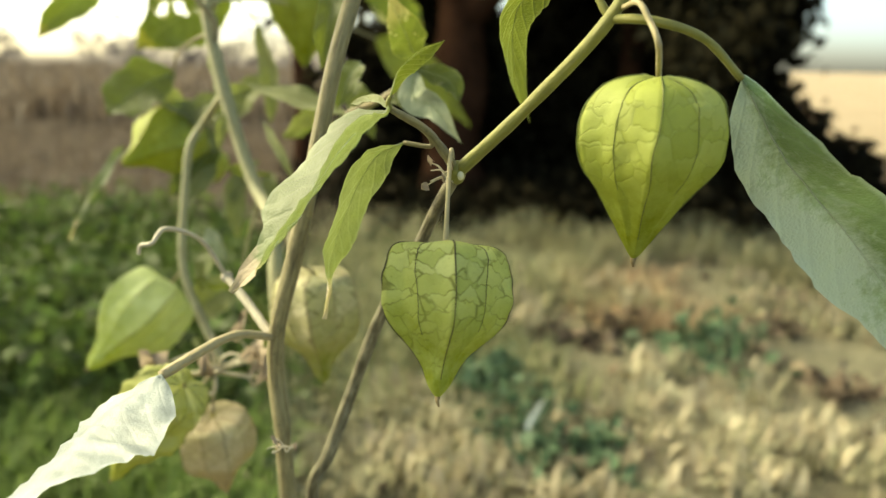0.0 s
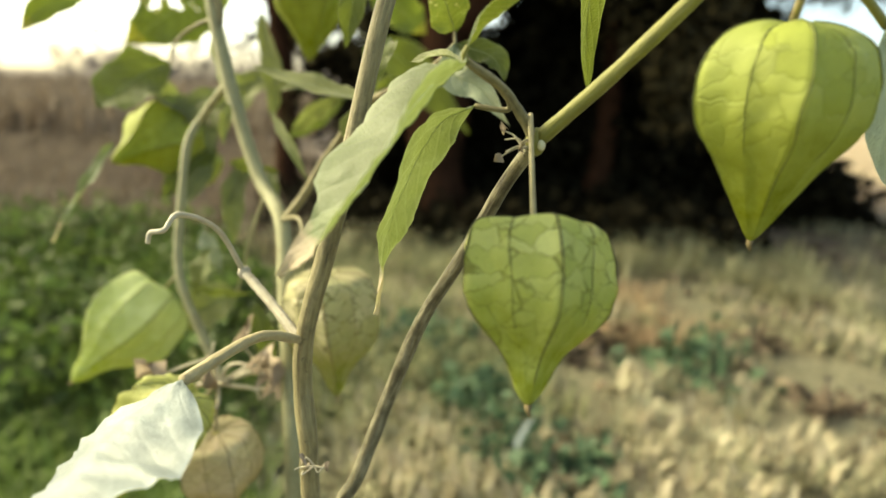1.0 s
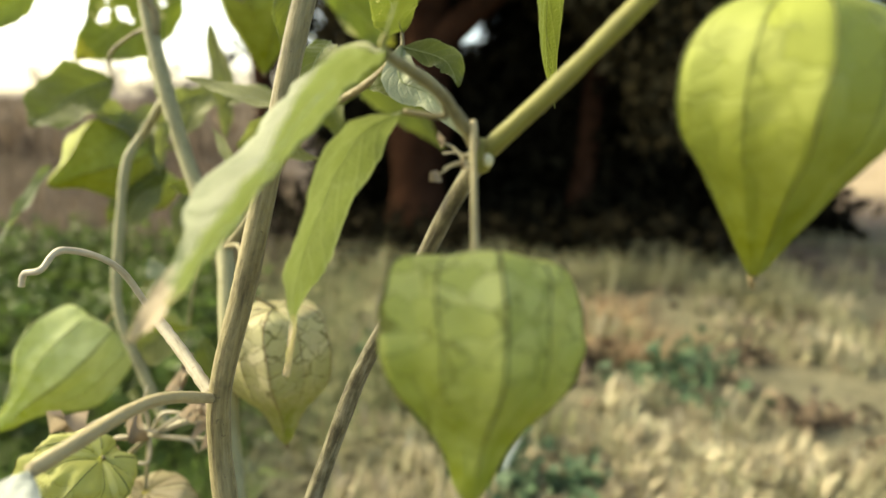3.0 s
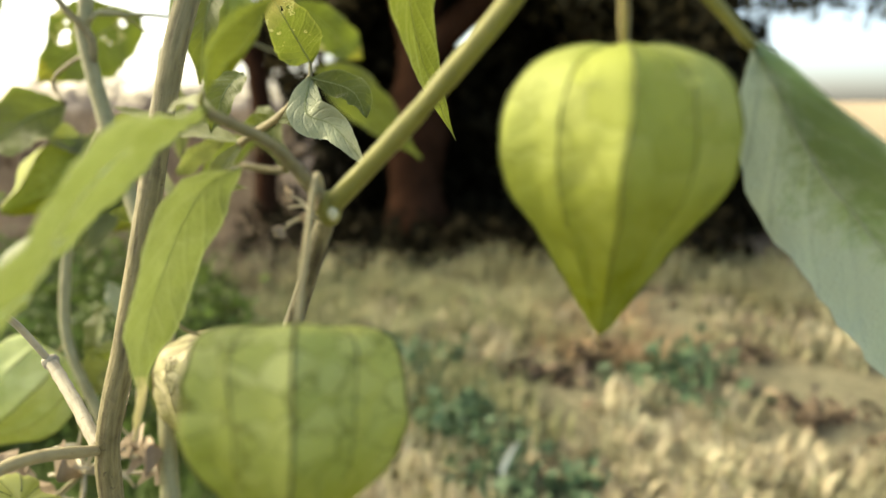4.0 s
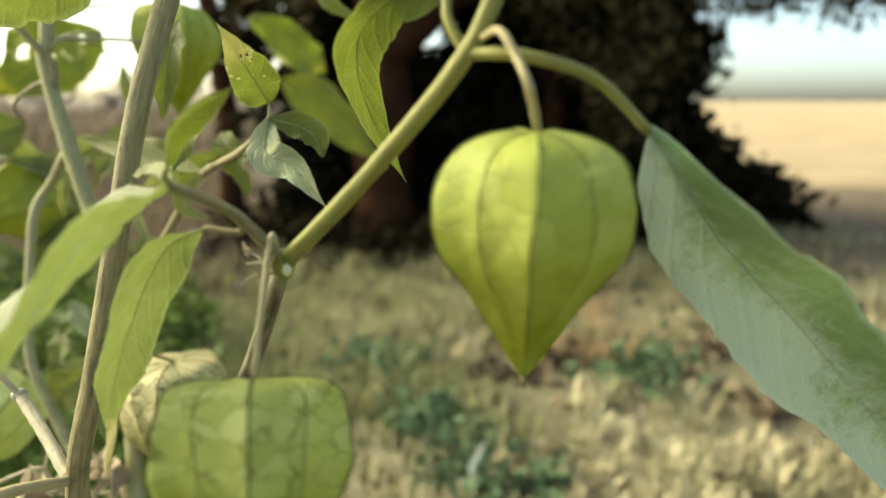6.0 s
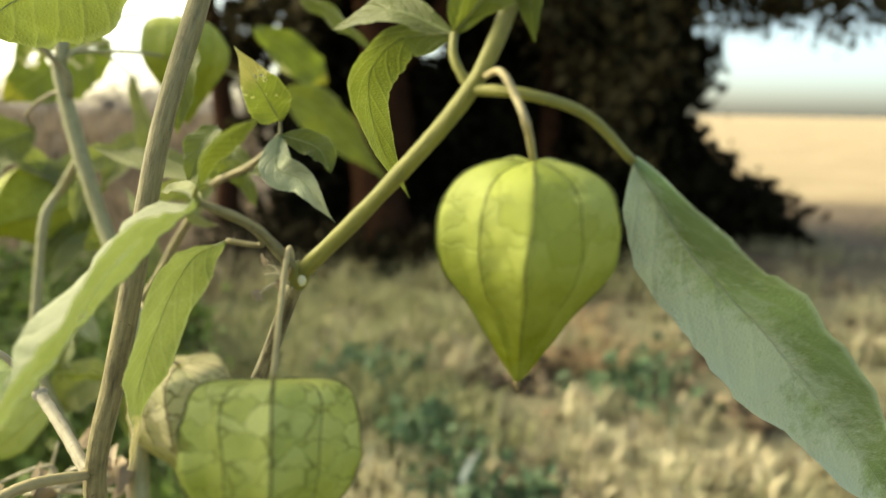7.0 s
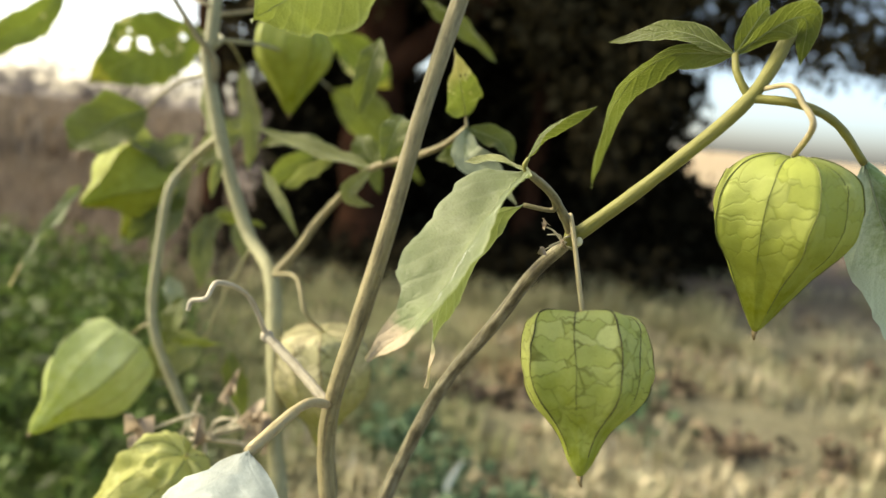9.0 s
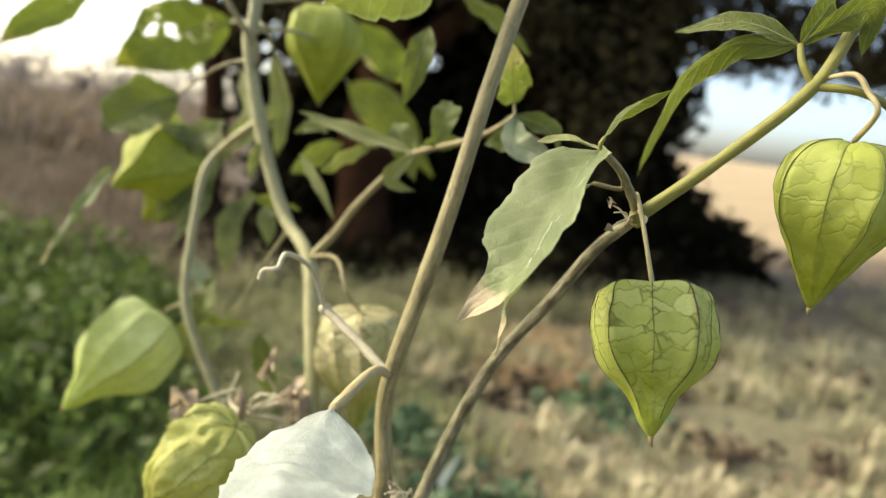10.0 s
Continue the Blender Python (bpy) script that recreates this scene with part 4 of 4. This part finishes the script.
stem('petiole', [(-0.0129, 0.1494, 1.0931), (-0.0136, 0.1488, 1.0945), (-0.0130, 0.1484, 1.0962)], 0.0007, 0.0005, m_stem_green, plant, '')
leaf([(-0.0130, 0.1484, 1.0962), (-0.0108, 0.1470, 1.1022), (-0.0060, 0.1449, 1.1062), (0.0000, 0.1428, 1.1092)], 0.0060, 48, m_leaf, plant, 0.55, 0.02, 'upright young leaf, bright green against the light', 0.45, seed=1.00, ragged=0.4)
leaf([(-0.0129, 0.1494, 1.0931), (-0.0189, 0.1596, 1.0945), (-0.0252, 0.1662, 1.0931)], 0.0040, 50, m_leaf_dull, plant, 0.30, 0.05, '', 0.45, seed=25.99)
leaf([(-0.0112, 0.2471, 1.1020), (-0.0117, 0.2393, 1.0918), (-0.0032, 0.2355, 1.0876), (0.0074, 0.2284, 1.0753)], 0.0115, 15, m_leaf_silver, plant, 0.25, 0.06, 'small blue-green leaf', 0.42, seed=16.11)
stem('petiole', [(-0.0112, 0.2469, 1.1020), (-0.0113, 0.2486, 1.1040), (-0.0115, 0.2503, 1.1065)], 0.0006, 0.0005, m_stem, plant, '')
leaf([(-0.0115, 0.2503, 1.1065), (-0.0150, 0.2430, 1.1145), (-0.0212, 0.2294, 1.1285)], 0.0150, 20, m_leaf_bitten, plant, 0.15, 0.06, 'green leaf eaten through by insects', 0.40, seed=16.15)
leaf([(-0.0112, 0.2471, 1.1020), (0.0014, 0.2425, 1.0980), (0.0058, 0.2385, 1.0900)], 0.0095, -20, m_leaf, plant, 0.30, 0.10, '', 0.50, seed=33.37)
leaf([(-0.0112, 0.2471, 1.1020), (-0.0127, 0.2471, 1.0921), (-0.0218, 0.2484, 1.0891)], 0.0100, 20, m_leaf, plant, 0.30, 0.10, '', 0.50, seed=25.02)
leaf([(-0.0444, 0.2931, 1.0804), (-0.0671, 0.3010, 1.0848), (-0.1006, 0.3153, 1.0933)], 0.0090, 40, m_leaf_dull, plant, 0.30, 0.06, '', 0.45, seed=26.92)
leaf([(-0.0825, 0.7857, 1.1315), (-0.0445, 0.7880, 1.1098), (-0.0055, 0.7904, 1.0731), (0.0325, 0.7928, 1.0295)], 0.0552, 20, m_leaf, plant, 0.20, 0.05, 'broad olive-green leaf', 0.42, seed=5.08)
stem('petiole', [(-0.1325, 0.3710, 1.1365), (-0.1020, 0.4522, 1.1396), (-0.0825, 0.7857, 1.1315)], 0.0012, 0.0009, m_stem_grey, plant, '')
leaf([(-0.1145, 0.4635, 1.0488), (-0.0982, 0.4691, 1.0640), (-0.0793, 0.4770, 1.0734)], 0.0187, 25, m_leaf, plant, 0.20, 0.05, '', 0.45, seed=39.65)
leaf([(-0.0444, 0.2931, 1.0804), (-0.0546, 0.2953, 1.0676), (-0.0431, 0.2908, 1.0629)], 0.0080, 30, m_leaf_dull, plant, 0.30, 0.06, '', 0.45, seed=11.08)
leaf([(-0.0424, 0.2906, 1.0834), (-0.0349, 0.2808, 1.0876), (-0.0257, 0.2702, 1.0878)], 0.0080, 10, m_leaf, plant, 0.30, 0.06, '', 0.50, seed=0.63)
stem('branch', [(-0.1312, 0.3671, 1.1095), (-0.1298, 0.3675, 1.1246), (-0.1390, 0.3671, 1.1365), (-0.1504, 0.3682, 1.1532), (-0.1605, 0.3738, 1.1677)], 0.0022, 0.0012, m_stem, plant, '')
stem('petiole', [(-0.1333, 0.3705, 1.1290), (-0.1300, 0.3850, 1.1390), (-0.1787, 0.5568, 1.1575)], 0.0011, 0.0009, m_stem_grey, plant, '')
leaf([(-0.1787, 0.5568, 1.1575), (-0.2113, 0.5666, 1.1482), (-0.2449, 0.5766, 1.1304), (-0.2775, 0.5864, 1.1111)], 0.0560, -10, m_leaf_holes, plant, 0.15, 0.05, 'broad leaf with insect holes and yellowing tip', 0.42, seed=18.22)
stem('petiole', [(-0.1335, 0.3710, 1.1180), (-0.1500, 0.3840, 1.1135), (-0.1640, 0.3940, 1.1050), (-0.1917, 0.4577, 1.0946)], 0.0010, 0.0008, m_stem, plant, '')
leaf([(-0.1917, 0.4577, 1.0946), (-0.2060, 0.4450, 1.0872), (-0.2204, 0.4322, 1.0730), (-0.2275, 0.4258, 1.0676)], 0.0374, 30, m_leaf, plant, 0.20, 0.05, 'thin green leaf lying over a husk', 0.45, seed=30.27)
leaf([(-0.2974, 0.5951, 1.1840), (-0.3186, 0.5917, 1.1570), (-0.3439, 0.5854, 1.1379), (-0.3706, 0.5927, 1.1178)], 0.0250, 15, m_leaf_holes, plant, 0.20, 0.05, '', 0.45, seed=22.58)
stem('petiole', [(-0.1277, 0.3434, 1.1493), (-0.2600, 0.5900, 1.2050), (-0.2974, 0.5951, 1.1840)], 0.0010, 0.0008, m_stem, plant, '')
husk([(-0.1006, 0.4597, 1.1641), (-0.0968, 0.4532, 1.1002)], 0.0255, m_husk, plant, 15, 'hanging green husk, backlit', 3, 1.00, [(-0.1005, 0.4595, 1.1611), (-0.1046, 0.4605, 1.1721), (-0.1184, 0.4601, 1.1671), (-0.1347, 0.3748, 1.1485)])
leaf([(-0.0452, 0.2178, 1.1612), (-0.0616, 0.2207, 1.1475), (-0.0765, 0.2168, 1.1365), (-0.0880, 0.2161, 1.1285)], 0.0340, -25, m_leaf_olive, plant, 0.10, 0.05, 'pale underside of a high leaf', 0.42, seed=12.87)
stem('petiole', [(-0.0205, 0.2076, 1.1522), (-0.0411, 0.2155, 1.1782), (-0.0452, 0.2178, 1.1612)], 0.0010, 0.0008, m_stem, plant, '')
leaf([(-0.0454, 0.2798, 1.1351), (-0.0495, 0.2756, 1.1209), (-0.0534, 0.2772, 1.1007)], 0.0120, 20, m_leaf, plant, 0.25, 0.07, '', 0.45, seed=1.34)
leaf([(-0.0348, 0.2618, 1.1043), (-0.0384, 0.2522, 1.0978), (-0.0423, 0.2479, 1.0852)], 0.0110, 30, m_leaf, plant, 0.25, 0.07, '', 0.45, seed=39.74)
leaf([(-0.0846, 0.6343, 1.1799), (-0.0593, 0.6391, 1.1654), (-0.0373, 0.6433, 1.1467), (-0.0215, 0.6464, 1.1328)], 0.0380, 15, m_leaf_holes, plant, 0.15, 0.06, 'dark green leaf with pale eaten patches', 0.45, seed=7.30)
leaf([(-0.0522, 0.3553, 1.0929), (-0.0450, 0.3478, 1.0816), (-0.0376, 0.3461, 1.0624)], 0.0160, 20, m_leaf, plant, 0.30, 0.08, '', 0.42, seed=11.90)
leaf([(-0.0213, 0.3704, 1.1687), (-0.0002, 0.3605, 1.1577), (0.0209, 0.3561, 1.1388)], 0.0140, 40, m_leaf, plant, 0.30, 0.08, '', 0.42, seed=25.57)
leaf([(-0.1207, 0.4019, 1.0872), (-0.1340, 0.3981, 1.0804), (-0.1470, 0.3994, 1.0658)], 0.0140, 25, m_leaf_dull, plant, 0.30, 0.08, '', 0.42, seed=16.16)
leaf([(-0.0880, 0.3866, 1.0828), (-0.0981, 0.3850, 1.0852), (-0.1080, 0.3885, 1.0799)], 0.0080, 30, m_leaf_dull, plant, 0.30, 0.08, '', 0.42, seed=20.69)
leaf([(-0.1647, 0.4762, 1.0804), (-0.1829, 0.4610, 1.0656), (-0.2007, 0.4488, 1.0453)], 0.0169, 25, m_leaf_dull, plant, 0.25, 0.07, '', 0.45, seed=33.09)
leaf([(-0.1519, 0.4594, 1.0267), (-0.1536, 0.4555, 1.0026), (-0.1552, 0.4550, 0.9730)], 0.0184, 15, m_leaf_dull, plant, 0.25, 0.07, '', 0.45, seed=37.90)
leaf([(-0.1254, 0.3559, 1.0425), (-0.1121, 0.3535, 1.0435), (-0.0987, 0.3543, 1.0391)], 0.0100, 40, m_leaf, plant, 0.25, 0.07, '', 0.45, seed=5.46)
leaf([(-0.1680, 0.4617, 1.0285), (-0.1780, 0.4520, 1.0152), (-0.1877, 0.4455, 0.9964)], 0.0134, 35, m_leaf_dull, plant, 0.25, 0.07, '', 0.45, seed=35.30)
leaf([(-0.1759, 0.4495, 0.9827), (-0.1683, 0.4449, 0.9713), (-0.1606, 0.4439, 0.9544)], 0.0130, 30, m_leaf_silver, plant, 0.25, 0.07, '', 0.45, seed=3.60)
leaf([(-0.1684, 0.4761, 1.0779), (-0.1678, 0.4637, 1.0595), (-0.1670, 0.4549, 1.0355)], 0.0156, 40, m_leaf_dull, plant, 0.25, 0.07, '', 0.45, seed=32.19)
leaf([(-0.1396, 0.3818, 1.1121), (-0.1321, 0.3722, 1.0940), (-0.1245, 0.3663, 1.0702)], 0.0120, 60, m_leaf_dull, plant, 0.25, 0.07, '', 0.45, seed=12.93)
leaf([(-0.1232, 0.3544, 1.0741), (-0.1251, 0.3515, 1.0661), (-0.1271, 0.3520, 1.0522)], 0.0060, 20, m_leaf_dull, plant, 0.25, 0.07, '', 0.45, seed=10.01)
leaf([(-0.1320, 0.4831, 1.0946), (-0.1481, 0.4761, 1.0758), (-0.1638, 0.4723, 1.0514)], 0.0214, 25, m_leaf_dull, plant, 0.30, 0.08, '', 0.42, seed=31.57)
leaf([(-0.1643, 0.4745, 1.0500), (-0.1839, 0.4702, 1.0632), (-0.2035, 0.4693, 1.0707)], 0.0107, 35, m_leaf_dull, plant, 0.30, 0.08, '', 0.42, seed=11.84)
leaf([(-0.0601, 0.3342, 1.0792), (-0.0781, 0.3382, 1.0872), (-0.0960, 0.3460, 1.0892)], 0.0090, 30, m_leaf_dull, plant, 0.30, 0.08, '', 0.42, seed=10.99)
leaf([(-0.0892, 0.3479, 1.0617), (-0.0760, 0.3419, 1.0736), (-0.0626, 0.3395, 1.0797)], 0.0120, 30, m_leaf_dull, plant, 0.30, 0.08, '', 0.42, seed=32.10)
leaf([(-0.1013, 0.3517, 1.0712), (-0.0902, 0.3406, 1.0569), (-0.0788, 0.3316, 1.0375)], 0.0060, 25, m_leaf_dull, plant, 0.30, 0.08, '', 0.42, seed=26.59)
leaf([(-0.1389, 0.4666, 1.0314), (-0.1488, 0.4588, 1.0175), (-0.1585, 0.4543, 0.9979)], 0.0121, 25, m_leaf_dull, plant, 0.30, 0.08, '', 0.42, seed=25.97)
leaf([(-0.1694, 0.4724, 1.0404), (-0.1867, 0.4627, 1.0242), (-0.2036, 0.4561, 1.0026)], 0.0267, 30, m_leaf, plant, 0.30, 0.08, '', 0.42, seed=34.65)
leaf([(-0.1303, 0.4636, 1.0235), (-0.1280, 0.4565, 1.0122), (-0.1256, 0.4531, 0.9951)], 0.0134, 10, m_leaf_dull, plant, 0.30, 0.08, '', 0.42, seed=39.30)
leaf([(-0.1301, 0.4539, 1.1300), (-0.1231, 0.4545, 1.0945), (-0.1241, 0.4551, 1.0590)], 0.0150, 35, m_leaf_dull, plant, 0.30, 0.07, 'pale blade hanging beside the stem', 0.45, seed=8.20)
stem('petiole', [(-0.1325, 0.3710, 1.1365), (-0.1313, 0.4125, 1.1392), (-0.1301, 0.4539, 1.1300)], 0.0009, 0.0007, m_stem_grey, plant, '')
husk([(-0.0631, 0.2899, 1.0030), (-0.0581, 0.2870, 0.9440)], 0.0212, m_husk_dry, plant, 5, 'half-dried straw-coloured husk with net veins', 4, 1.00, [(-0.0631, 0.2899, 1.0030), (-0.0705, 0.2775, 1.0153), (-0.0768, 0.2952, 1.0267), (-0.0915, 0.3234, 1.0202)])
stem('branch', [(-0.1253, 0.3628, 1.0858), (-0.1496, 0.3923, 1.0658), (-0.1584, 0.3889, 1.0504), (-0.1614, 0.3803, 1.0182), (-0.1614, 0.3688, 0.9768), (-0.1467, 0.3581, 0.9431), (-0.1326, 0.3481, 0.9179)], 0.0023, 0.0028, m_stem_grey, plant, '')
husk([(-0.1858, 0.3973, 0.9534), (-0.2195, 0.3494, 0.9163)], 0.0270, m_husk_pale, plant, 20, 'pale green husk tilted sideways', 5, 0.80, [(-0.1858, 0.3973, 0.9534), (-0.1760, 0.3930, 0.9640), (-0.1614, 0.3688, 0.9768)])
husk([(-0.1900, 0.4858, 1.0535), (-0.2240, 0.4310, 1.0330)], 0.0262, m_husk, plant, 0, 'round yellow-green husk', 6, 0.80, [(-0.1900, 0.4858, 1.0535), (-0.1764, 0.4736, 1.0591), (-0.1662, 0.4530, 1.0551)], PROFILE)
leaf([(-0.2294, 0.4474, 1.0422), (-0.2382, 0.4384, 1.0234), (-0.2503, 0.4274, 1.0025), (-0.2602, 0.4174, 0.9801)], 0.0116, 50, m_leaf_gray, plant, 0.50, 0.12, 'twisted narrow drying leaf', 0.30, seed=5.92)
leaf([(-0.1730, 0.4660, 1.0461), (-0.1857, 0.4616, 1.0626), (-0.2031, 0.4566, 1.0761), (-0.2170, 0.4461, 1.0708)], 0.0189, 45, m_leaf_dull, plant, 0.40, 0.08, '', 0.45, seed=33.02)
husk([(-0.2096, 0.5556, 1.0318), (-0.2391, 0.5504, 0.9881)], 0.0242, m_husk, plant, 40, 'small tilted green husk', 7, 0.70, [(-0.2096, 0.5556, 1.0318), (-0.2034, 0.5423, 1.0404), (-0.2061, 0.5088, 1.0339)], PROFILE)
leaf([(-0.1971, 0.5430, 1.0481), (-0.2069, 0.5239, 1.0253), (-0.2237, 0.5235, 0.9929)], 0.0237, 40, m_leaf_dull, plant, 0.50, 0.05, '', 0.40, seed=29.27)
leaf([(-0.1192, 0.3703, 0.9603), (-0.1140, 0.3673, 0.9410), (-0.1088, 0.3678, 0.9180)], 0.0138, 15, m_leaf, plant, 0.25, 0.07, '', 0.45, seed=33.14)
leaf([(-0.1534, 0.3658, 0.9685), (-0.1374, 0.3668, 0.9679), (-0.1214, 0.3714, 0.9636)], 0.0115, 50, m_leaf, plant, 0.25, 0.07, '', 0.45, seed=0.06)
leaf([(-0.1502, 0.3898, 0.9864), (-0.1539, 0.3843, 0.9732), (-0.1574, 0.3822, 0.9564)], 0.0161, 40, m_leaf, plant, 0.25, 0.07, '', 0.45, seed=26.02)
leaf([(-0.1488, 0.3553, 0.9326), (-0.1514, 0.3535, 0.9333), (-0.1537, 0.3551, 0.9304)], 0.0069, 20, m_leaf_dull, plant, 0.25, 0.07, '', 0.45, seed=7.10)
leaf([(-0.1444, 0.4200, 0.9462), (-0.1553, 0.4111, 0.9449), (-0.1663, 0.4051, 0.9377), (-0.1756, 0.4058, 0.9255)], 0.0300, 30, m_leaf_dull, plant, 0.25, 0.06, 'grey-green leaf low behind the stems', 0.45, seed=9.40)
stem('petiole', [(-0.1020, 0.3400, 1.0330), (-0.1232, 0.3800, 0.9936), (-0.1444, 0.4200, 0.9462)], 0.0010, 0.0008, m_stem_grey, plant, '')
dried_flowers((-0.1131, 0.2813, 0.9514), plant, 1.5, 15, 5)
dried_flowers((0.0009, 0.1576, 1.0754), plant, 0.28, 9, 6)
dried_flowers((-0.0501, 0.1720, 0.9825), plant, 0.28, 6, 7)
husk([(-0.1100, 0.2375, 0.9681), (-0.1478, 0.2317, 0.9253)], 0.0160, m_husk_yellow, plant, 10, 'crumpled yellowed husk', 8, 5.50, [(-0.1100, 0.2375, 0.9681), (-0.1189, 0.2612, 0.9500), (-0.1131, 0.2813, 0.9514)])
husk([(-0.1106, 0.2669, 0.9356), (-0.1075, 0.2682, 0.8904)], 0.0178, m_husk_tan, plant, 25, 'dry tan husk gone brown', 9, 1.30, [(-0.1106, 0.2669, 0.9356), (-0.1119, 0.2742, 0.9439), (-0.1131, 0.2813, 0.9514)])
